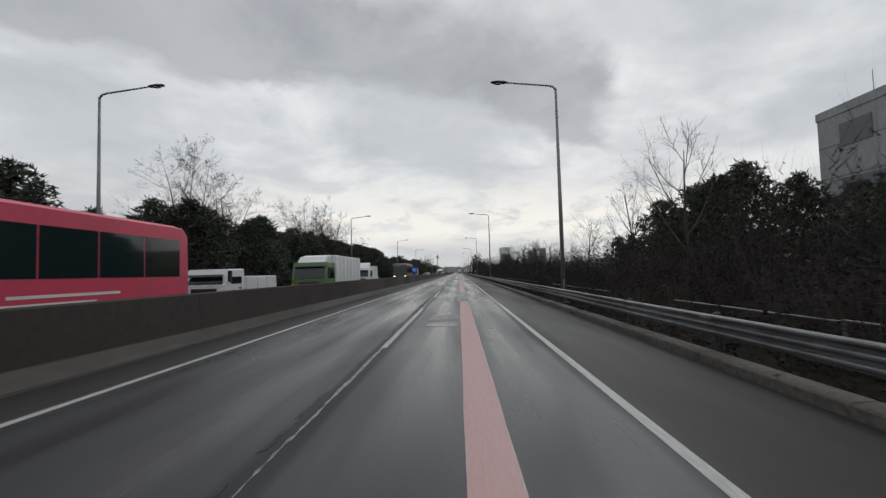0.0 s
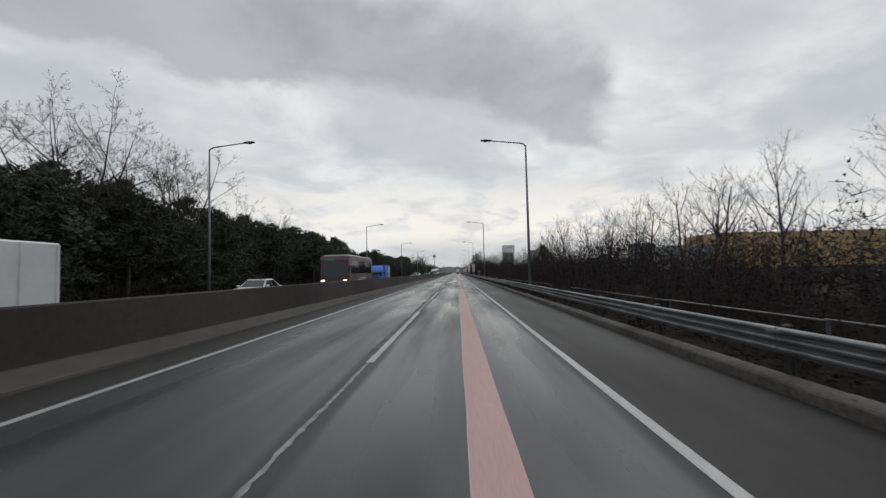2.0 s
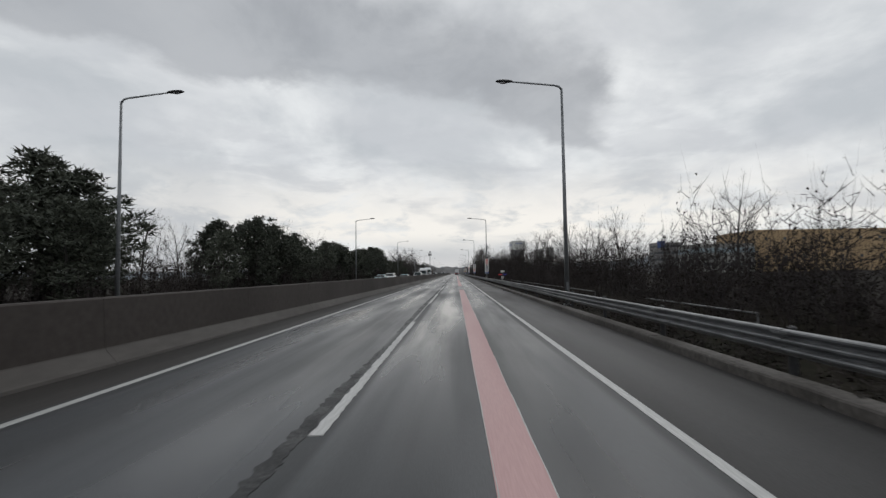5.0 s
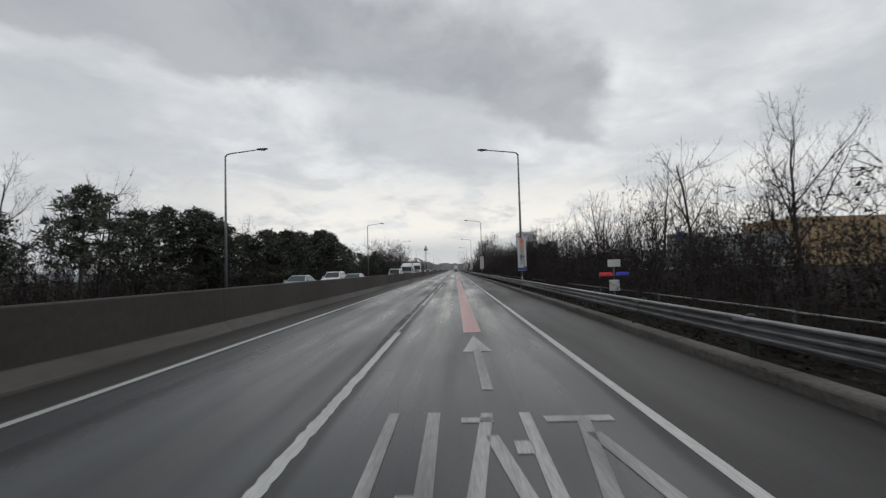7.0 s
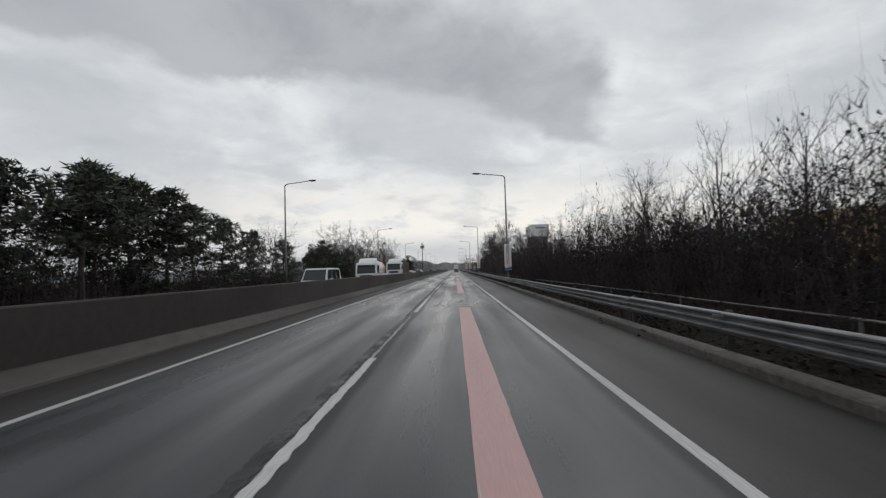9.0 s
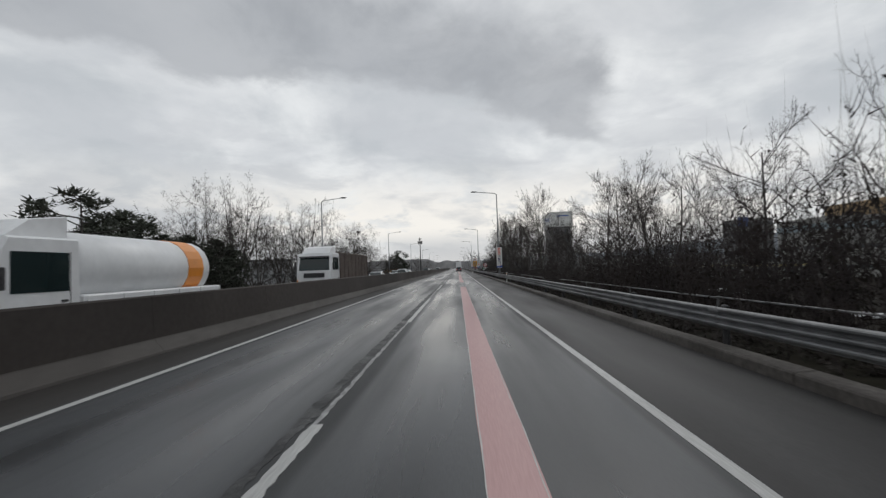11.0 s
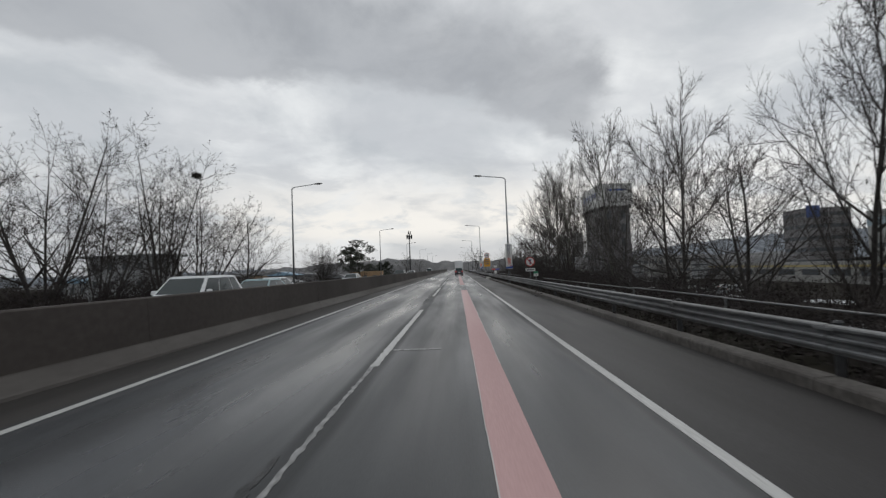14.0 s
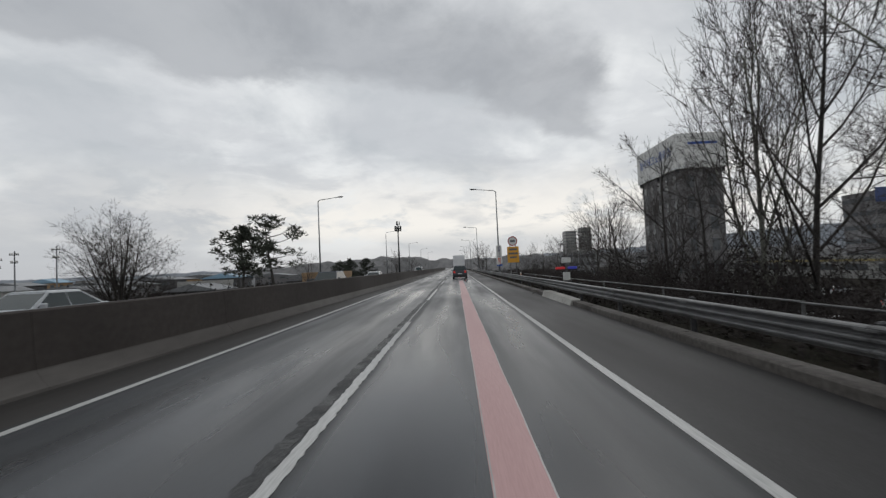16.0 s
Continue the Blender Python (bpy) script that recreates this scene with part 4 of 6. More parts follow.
def pine_tree(seed, height, label, low=0.3, spread=0.3, limbs=20, pad=0.105, gaps=0.0):
    """A crooked trunk whose limbs end in rounded pads of needle tufts."""
    rnd = random.Random(seed)
    t = thing("pine_tree", 0, 0, 0, label, "tree", "evergreen roadside trees")
    wood, leaf = Geo(), Geo()
    pts = [Vector((0, 0, -0.3))]
    for i in range(6):
        pts.append(pts[-1] + Vector((rnd.uniform(-0.12, 0.12), rnd.uniform(-0.12, 0.12), 1)) * ((height * 0.93 + 0.3) / 6))
    wood.tube(pts, [height * 0.018 * (1 - 0.85 * i / 6) for i in range(7)], 7)

    def cushion(c, r):
        for _ in range(17):
            d = Vector((rnd.gauss(0, 1), rnd.gauss(0, 1), rnd.gauss(0.2, 0.9))).normalized()
            o = c + Vector((d.x * 0.70, d.y * 0.70, d.z * 0.50)) * r * rnd.uniform(0.25, 1.25)
            for _ in range(5):
                e = (d + Vector((rnd.gauss(0, 0.7), rnd.gauss(0, 0.7), rnd.gauss(0.25, 0.6)))).normalized() * rnd.uniform(0.2, 0.42)
                w = e.cross(Vector((rnd.uniform(-1, 1), rnd.uniform(-1, 1), rnd.uniform(-1, 1)))).normalized() * rnd.uniform(0.045, 0.07)
                p = o + Vector((rnd.gauss(0, 0.09), rnd.gauss(0, 0.09), rnd.gauss(0, 0.07)))
                leaf.face([p - w, p + e, p + w])

    for i in range(limbs):
        f = low + (0.97 - low) * (i + rnd.random()) / limbs
        zf = f * 6
        b = pts[min(5, int(zf))].lerp(pts[min(5, int(zf)) + 1], min(1.0, zf - min(5, int(zf))))
        az_ = i * 2.4 + rnd.uniform(-0.6, 0.6)
        g_ = (f - low) / (1 - low)
        reach = height * spread * (math.sin(math.pi * min(1, g_ * 0.72 + 0.26)) ** 0.8) * rnd.uniform(0.6, 1.2)
        e = b + Vector((math.cos(az_) * reach, math.sin(az_) * reach, reach * rnd.uniform(0.1, 0.45)))
        wood.tube([b, b.lerp(e, 0.5) - Vector((0, 0, reach * 0.05)), e], [height * 0.006, height * 0.004, 0.012], 4, caps=False)
        cushion(e, height * pad * rnd.uniform(0.8, 1.25))
        if rnd.random() > gaps:
            cushion(b.lerp(e, rnd.uniform(0.35, 0.6)) + Vector((rnd.gauss(0, 0.3), rnd.gauss(0, 0.3), rnd.uniform(0, 0.3))), height * pad * rnd.uniform(0.7, 1.1))
    cushion(pts[-1] + Vector((0, 0, 0.1)), height * pad * 0.9)
    part("trunk", wood, BARK, t)
    part("crown", leaf, NEEDLE, t, "dark green rounded needle pads")
    return t


PINES = [pine_tree(3, 8.0, "dark green pine with a rounded crown on a bare trunk", low=0.36, spread=0.25, limbs=22, pad=0.092, gaps=0.2),
         pine_tree(8, 8.0, "dark bushy evergreen with branches near the ground", low=0.08, spread=0.26, limbs=28, pad=0.094),
         pine_tree(15, 8.0, "dark green pine with open tiers of branches", low=0.33, spread=0.34, limbs=18, pad=0.085, gaps=0.45)]
rnd = random.Random(77)
rows = []
y = -6.0
while y < 132:
    rows.append((1 if rnd.random() < 0.6 else 0, rnd.uniform(-22.5, -18.6), y, rnd.uniform(5.4, 7.8), rnd.uniform(1.0, 1.4)))
    if rnd.random() < (0.7 if y > 48 else 0.3):
        rows.append((1, rnd.uniform(-26, -23), y + 1.0, rnd.uniform(7.4, 9.4), rnd.uniform(1.2, 1.5)))
    y += rnd.uniform(1.7, 2.6)
for y, h in ((186, 7.0), (190, 6.6), (197, 6.4), (202, 6.8), (206, 7.2), (212, 7.6), (216, 8.0), (143, 5.6), (146, 6.8), (148.5, 7.2), (152, 7.4), (157, 7.4), (160, 6.8), (176, 6.0), (180, 6.4), (195, 6.0), (207, 6.4), (146, 6.4), (150.5, 7.6), (154, 7.0), (163, 6.2), (168, 5.6), (172, 6.6), (184, 7.2), (188, 7.6), (192, 6.0), (199, 6.6), (204, 5.8), (210, 7.0), (214, 7.8), (218, 8.0), (222, 8.6), (226, 8.4), (230, 7.8), (235, 7.2), (240, 6.4), (246, 5.8), (258, 6.4), (263, 5.6), (268, 5.0), (273, 4.8)):
    rows.append((rnd.choice((1, 1, 0)) if 176 < y < 236 else rnd.choice((0, 0, 1, 2)), rnd.uniform(-22.5, -19), y, h, rnd.uniform(1.25, 1.6) if 176 < y < 236 else rnd.uniform(0.95, 1.25)))
rows += [(1, -20.0, 155.0, 6.0, 1.4), (1, -19.5, 159.0, 6.4, 1.4), (1, -20.5, 163.0, 6.4, 1.4), (1, -20.0, 167.0, 5.4, 1.3)]
rows += [(1, -19.5, 266.5, 4.6, 1.5), (1, -20.5, 270.0, 5.0, 1.5), (1, -19.8, 274.0, 4.9, 1.4), (1, -21.0, 278.0, 4.4, 1.3), (0, -20.0, 263.5, 6.0, 1.5)]
rows += [(0, -20.2, 390.5, 6.6, 1.2), (2, -19.6, 396.5, 8.3, 1.25), (1, -26, 460, 5, 1.0), (1, -30, 500, 6, 1.2), (1, -34, 480, 5, 1.3)]
rows += [(1, 27, 60, 7.6, 1.3), (1, 26.5, 56.5, 8.8, 1.3), (1, 28, 53, 9.8, 1.2), (1, 26.5, 49.5, 10.6, 1.1), (1, 27.5, 46, 11.2, 1.1), (1, 26.5, 42.5, 11.2, 1.1), (1, 28, 39, 9.2, 1.2), (1, 26.5, 35.5, 7.6, 1.3), (1, 27.5, 32, 7.2, 1.3), (1, 26, 28, 7.4, 1.3), (1, 28, 24, 7.0, 1.3), (1, 20, 36, 8.6, 1.2), (1, 20.5, 40.5, 8.8, 1.2), (1, 20, 45, 8.2, 1.2), (1, 21, 49, 7.4, 1.2), (1, 15, 40, 4.4, 1.3), (1, 16, 46, 4.8, 1.2), (1, 9.5, 196.5, 4.4, 0.8), (1, 10.2, 96, 4.7, 0.9)]
plant(PINES, rows, 8.0)


def spikes_to_arrays(spikes):
    """Each spike is a base point, a tip and a radius: three long triangles that meet at the tip."""
    n = len(spikes)
    b = np.array([s[0] for s in spikes]); e = np.array([s[1] for s in spikes]); r = np.array([s[2] for s in spikes])[:, None]
    d = e - b
    a = np.cross(d, np.array([0.31, 0.77, 0.22])); a /= np.linalg.norm(a, axis=1, keepdims=True) + 1e-9
    c = np.cross(d, a); c /= np.linalg.norm(c, axis=1, keepdims=True) + 1e-9
    v = np.stack([b + a * r, b + (-0.5 * a + 0.87 * c) * r, b + (-0.5 * a - 0.87 * c) * r, e], 1).reshape(-1, 3)
    k4 = np.arange(n)[:, None] * 4
    f = np.stack([k4 + np.array([[0, 1, 3]]), k4 + np.array([[1, 2, 3]]), k4 + np.array([[2, 0, 3]])], 1).reshape(-1, 3)
    return v, f


def big_mesh(name, v, f, materials, index=None):
    me = bpy.data.meshes.new(name)
    me.vertices.add(len(v))
    me.vertices.foreach_set("co", v.astype(np.float32).ravel())
    me.loops.add(f.size)
    me.loops.foreach_set("vertex_index", f.astype(np.int32).ravel())
    me.polygons.add(len(f))
    me.polygons.foreach_set("loop_start", np.arange(0, f.size, 3, dtype=np.int32))
    for m in materials:
        me.materials.append(m)
    if index is not None:
        me.polygons.foreach_set("material_index", index.astype(np.int32))
    me.update(calc_edges=True)
    return me


def shrub_arrays(seed, stems, sides, subs, leafy, leaf=0.024):
    """A leafless shrub one unit high: stems, side twigs, fine twigs and a few withered leaves."""
    rnd = random.Random(seed)
    sp, leaves = [], []
    for i in range(stems):
        q, lean = rnd.uniform(0, 6.28), rnd.uniform(0.05, 0.55)
        b = np.array([rnd.gauss(0, 0.25), rnd.gauss(0, 0.25), -0.15])
        h = rnd.uniform(0.68, 1.06)
        e = b + np.array([math.cos(q) * lean * h, math.sin(q) * lean * h, h])
        sp.append((b, e, 0.009))
        if i % 3 == 0:
            sp.append((b, b + (e - b) * rnd.uniform(1.15, 1.5) + np.array([rnd.gauss(0, 0.06), rnd.gauss(0, 0.06), 0.05]), 0.006))
        for j in range(sides):
            u = rnd.uniform(0.12, 1.0)
            p = b + (e - b) * u
            q2 = rnd.uniform(0, 6.28)
            ln = rnd.uniform(0.15, 0.45) * (1.15 - 0.6 * u)
            e2 = p + np.array([math.cos(q2) * ln, math.sin(q2) * ln, ln * rnd.uniform(0.0, 0.8)])
            sp.append((p, e2, 0.0052))
            for _ in range(subs):
                p3 = p + (e2 - p) * rnd.uniform(0.2, 0.95)
                e3 = p3 + np.array([rnd.gauss(0, 0.10), rnd.gauss(0, 0.10), rnd.uniform(-0.04, 0.16)])
                sp.append((p3, e3, 0.0036))
            for _ in range(leafy if u < 0.75 else leafy // 4):
                c = p + (e2 - p) * rnd.random() + np.array([rnd.gauss(0, 0.05), rnd.gauss(0, 0.05), rnd.gauss(0, 0.05)])
                a = np.array([rnd.gauss(0, 1), rnd.gauss(0, 1), rnd.gauss(0, 1)]); a *= leaf / np.linalg.norm(a)
                d = np.array([rnd.gauss(0, 1), rnd.gauss(0, 1), rnd.gauss(0, 1)]); d *= leaf * 1.1 / np.linalg.norm(d)
                leaves.append((c - a, c + d, c + a))
    v, f = spikes_to_arrays(sp)
    lv = np.array(leaves).reshape(-1, 3)
    lf = np.arange(len(lv)).reshape(-1, 3) + len(v)
    return np.vstack([v, lv]), np.vstack([f, lf]), np.concatenate([np.zeros(len(f)), np.ones(len(lf))])


FINE = [shrub_arrays(100 + i, 13, 7, 2, 5) for i in range(5)]
COARSE = [shrub_arrays(200 + i, 9, 6, 1, 3) for i in range(5)]
DISTANT = [shrub_arrays(300 + i, 6, 6, 1, 6, 0.06) for i in range(5)]
LOWGROWTH = [shrub_arrays(400 + i, 6, 4, 0, 6, 0.055) for i in range(5)]


def thicket(name, label, rows):
    """Shrubs at (x, y, height, width, turn, fine)."""
    vs, fs, ms, n = [], [], [], 0
    for i, (x, y, h, w, turn, fine) in enumerate(rows):
        v, f, m = (LOWGROWTH if fine == "low" else DISTANT if fine is None else FINE if fine else COARSE)[i % 5]
        c, s = math.cos(turn) * w, math.sin(turn) * w
        vs.append(v @ np.array([[c, s, 0], [-s, c, 0], [0, 0, h]]) + np.array([x, y, land(x, y)]))
        fs.append(f + n)
        ms.append(m)
        n += len(v)
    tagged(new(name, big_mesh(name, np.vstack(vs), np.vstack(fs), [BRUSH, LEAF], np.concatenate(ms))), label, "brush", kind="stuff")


rnd = random.Random(9)
rows = []
y = -5.0
while y < 262:
    tall = 3.3 - 0.4 * smooth01(48, 54, y) * (1 - smooth01(66, 72, y)) + 0.9 * noise.noise((y * 0.05, 3.0, 0)) + 0.5 * noise.noise((y * 0.21, 8.0, 0)) + 0.9 * smooth01(120, 200, y) + 0.7 * smooth01(190, 204, y)
    for x in (6.9, 7.8, 8.9, 10.2):
        if rnd.random() < 0.92:
            rows.append((x + rnd.uniform(-0.5, 0.5), y + rnd.uniform(-0.6, 0.6), tall * rnd.uniform(0.65, 1.25) * (0.55 if x < 7 else 0.8 if x < 8 else 1.0), rnd.uniform(1.5, 2.4), rnd.uniform(0, 6.28), x > 8.5 and x < 10))
    y += 1.25
for i in range(560):
    rows.append((rnd.uniform(4.9, 6.6), -5 + 0.48 * i, rnd.uniform(0.35, 0.8), rnd.uniform(1.0, 1.6), rnd.uniform(0, 6.28), "low"))
for i in range(20):
    rows.append((rnd.uniform(8.0, 10.0), 196 + i, rnd.uniform(3.6, 4.6), rnd.uniform(1.8, 2.4), rnd.uniform(0, 6.28), True))
thicket("roadside_brush", "dense dark brown leafless brush on a bank behind the guard rail", rows)
rows = []
y = 256.0
while y < 440:
    for x, top in ((6.7, 0.65), (7.4, 0.85), (8.2, 0.95), (9.2, 1.2), (10.8, 1.5), (12.6, 1.3), (14.6, 1.0)):
        if rnd.random() < 0.92:
            xx, yy = x + rnd.uniform(-0.4, 0.4), y + rnd.uniform(-0.7, 0.7)
            rows.append((xx, yy, (top - land(xx, yy)) * rnd.uniform(0.7, 1.2), rnd.uniform(1.7, 2.5), rnd.uniform(0, 6.28), 7 < x < 9 and y < 390))
    y += 1.35 if y < 385 else 2.6
for i in range(330):
    rows.append((rnd.uniform(4.9, 6.6), 260 + 0.48 * i, rnd.uniform(0.4, 0.85), rnd.uniform(1.1, 1.7), rnd.uniform(0, 6.28), "low"))
for i in range(16):
    x, y = rnd.uniform(9.2, 12.2), 355 + 1.4 * i
    rows.append((x, y, rnd.uniform(2.5, 3.4) - land(x, y), rnd.uniform(1.8, 2.6), rnd.uniform(0, 6.28), True))
# taller tangle among the trees of the embankment
for i in range(58):
    y = 302 + 2.25 * i + rnd.uniform(-0.6, 0.6)
    x = rnd.uniform(12.4, 15.5)
    top = rnd.uniform(1.6, 2.4) + 1.2 * smooth01(345, 365, y)
    rows.append((x, y, top - land(x, y), rnd.uniform(2.2, 3.2), rnd.uniform(0, 6.28), i % 2 == 0))
# climbers that wrap some of the trunks
for x, y, top in ((10.2, 287.2, 4.2), (10.4, 287.8, 3.2), (10.2, 280.4, 2.6), (10.0, 297.0, 2.4), (9.4, 304.5, 3.4), (9.7, 305.5, 2.8), (11.5, 316, 5.6), (11.3, 327, 4.4), (11.2, 334.4, 4.0), (11.9, 340, 5.2), (11.2, 347, 3.6), (11.4, 351.6, 4.6), (11.8, 352.4, 4.0), (11.1, 352.2, 3.4), (11.8, 363, 5.0), (13, 357, 4.4), (11.0, 293.0, 3.6), (11.6, 294.5, 3.2), (10.6, 295.5, 2.8), (11.2, 271.5, 4.2), (11.0, 271.8, 3.6), (10.5, 273.5, 3.2), (10.6, 268, 3.6), (11.4, 262.5, 4.0), (12.2, 273, 3.0)):
    for k in range(2):
        rows.append((x + rnd.uniform(-0.2, 0.2), y + rnd.uniform(-0.2, 0.2), (top - land(x, y)) * (1.0 - 0.3 * k), rnd.uniform(1.0, 1.5), rnd.uniform(0, 6.28), True))
for i in range(26):
    x, y = rnd.uniform(6.9, 9.4), 327 + 0.95 * i
    rows.append((x, y, rnd.uniform(1.1, 1.7) - land(x, y), rnd.uniform(1.7, 2.4), rnd.uniform(0, 6.28), True))
thicket("embankment_brush", "dark leafless brush and climbers down the embankment beside the road", rows)
rows = []
y = -5.0
while y < 600:
    low = smooth01(222, 268, y)
    for x in (-18.4, -20.0, -22.0, -24.5)[:4 if y < 260 else 3]:
        if rnd.random() < 0.85:
            xx, yy = x + rnd.uniform(-0.7, 0.7), y + rnd.uniform(-0.8, 0.8)
            top = (3.0 + 0.25 * (-18.4 - x) + 1.2 * smooth01(130, 170, y)) * (1 - low) + (2.5 if 283 < y < 352 else 1.4 if y < 365 else 0.4) * low
            rows.append((xx, yy, (top - land(xx, yy)) * rnd.uniform(0.6, 1.2), rnd.uniform(1.8, 2.8), rnd.uniform(0, 6.28), False))
    y += 2.2 if y < 270 else 2.8 if y < 380 else 6.0
for i in range(120):
    yy = -6 + 2.0 * i + rnd.uniform(-0.6, 0.6)
    rows.append((rnd.uniform(-26.5, -24), yy, rnd.uniform(4.2, 6.2), rnd.uniform(3.0, 4.2), rnd.uniform(0, 6.28), False))
for i in range(30):
    xx, yy = rnd.uniform(-22.8, -19.6), 317 + i
    rows.append((xx, yy, rnd.uniform(2.3, 3.1) - land(xx, yy), rnd.uniform(2.0, 2.8), rnd.uniform(0, 6.28), True))
for i in range(26):
    xx, yy = rnd.uniform(-24.5, -21), 304 + i
    rows.append((xx, yy, rnd.uniform(3.0, 4.1) - land(xx, yy), rnd.uniform(2.0, 2.8), rnd.uniform(0, 6.28), True))
thicket("far_verge_brush", "dark leafless undergrowth below the trees beyond the oncoming road", rows)

sp = []
rnd = random.Random(31)
for i in range(26000):
    y = rnd.uniform(-4, 420)
    x = rnd.uniform(4.48, 6.9)
    if noise.noise((x * 0.8, y * 0.5, 7.0)) < -0.12:
        continue
    z = land(x, y) - 0.02
    h = rnd.uniform(0.08, 0.30)
    sp.append((np.array([x, y, z]), np.array([x + rnd.gauss(0, 0.07), y + rnd.gauss(0, 0.07), z + h]), 0.008))
v, f = spikes_to_arrays(sp)
tagged(new("verge_grass", big_mesh("verge_grass", v, f, [GRASS])), "tufts of dull green and straw grass along the verge", "grass", kind="stuff")


# ---- vehicles ----
def wheel(parent, x, y, r, w=0.22):
    o = part("wheel", Geo().tube([(x - w / 2, y, r), (x + w / 2, y, r)], [r * 0.62, r * 0.62], 16), RIM, parent)
    part("tyre", Geo().tube([(x - w / 2, y, r), (x - w * 0.4, y, r), (x + w * 0.4, y, r), (x + w / 2, y, r)], [r * 0.9, r, r, r * 0.9], 20), TYRE, o)
    return o


def body_loft(outline, w, edge=0.09, shrink=0.93):
    cy = sum(p[0] for p in outline) / len(outline)
    cz = sum(p[1] for p in outline) / len(outline)
    small = [(cy + (y - cy) * (0.5 + shrink / 2), cz + (z - cz) * shrink) for y, z in outline]
    return Geo().loft([[(-w / 2, y, z) for y, z in small], [(-w / 2 + edge, y, z) for y, z in outline], [(w / 2 - edge, y, z) for y, z in outline], [(w / 2, y, z) for y, z in small]])


def cabin(t, y0b, y0t, y1t, y1b, zb, zt, wb, wt, paint_mat, posts=(0.5,)):
    """A car's glasshouse: a painted shell with windscreen, rear window and side windows let on it."""
    low = [(-wb, y0b), (wb, y0b), (wb, y1b), (-wb, y1b)]
    top = [(-wt, y0t), (wt, y0t), (wt, y1t), (-wt, y1t)]
    shell = Geo().loft([[(x, y, zb) for x, y in low], [(x, y, zt - 0.06) for x, y in top], [(x * 0.96, y * 0.98 + (y0t + y1t) * 0.01, zt - 0.022) for x, y in top], [(x * 0.84, y * 0.9 + (y0t + y1t) * 0.05, zt) for x, y in top]])
    o = part("roof", shell, paint_mat, t, smooth=False)

    def pane(name, i, j, a, b, lo=0.07, hi=0.955, lab=""):
        p = [Vector((*low[i], zb)), Vector((*low[j], zb)), Vector((*top[j], zt - 0.06)), Vector((*top[i], zt - 0.06))]
        nrm = (p[1] - p[0]).cross(p[3] - p[0]).normalized()
        cen = Vector((0, (y0b + y1b) / 2, zb))
        if nrm.dot(p[0] - cen) < 0:
            nrm = -nrm
        q = [p[0].lerp(p[1], u).lerp(p[3].lerp(p[2], u), v) for u, v in ((a, lo), (b, lo), (b, hi), (a, hi))]
        part(name, Geo().loft([[c - nrm * 0.01 for c in q], [c + nrm * 0.006 for c in q]]), GLASS, t, lab)

    pane("windscreen", 0, 1, 0.035, 0.965)
    pane("rear_window", 2, 3, 0.05, 0.95)
    cuts = [0.05] + list(posts) + [0.95]
    for a, b in zip(cuts, cuts[1:]):
        pane("side_window", 1, 2, a + 0.008, b - 0.008)
        pane("side_window", 3, 0, 1 - b + 0.008, 1 - a - 0.008)
    return o


def lights(t, y_front, y_rear, x, zf, zr, w=0.34, h=0.13, lit=True, red=TAILLIGHT):
    for s in (-1, 1):
        part("headlight", Geo().box(s * x - w / 2, s * x + w / 2, y_front - 0.015, y_front + 0.06, zf - h / 2, zf + h / 2, 0.02), HEADLIGHT if lit else LAMPGLASS, t)
        part("tail_light", Geo().box(s * (x + 0.04) - w * 0.35, s * (x + 0.04) + w * 0.35, y_rear - 0.06, y_rear + 0.015, zr - h, zr + h, 0.02), red, t)


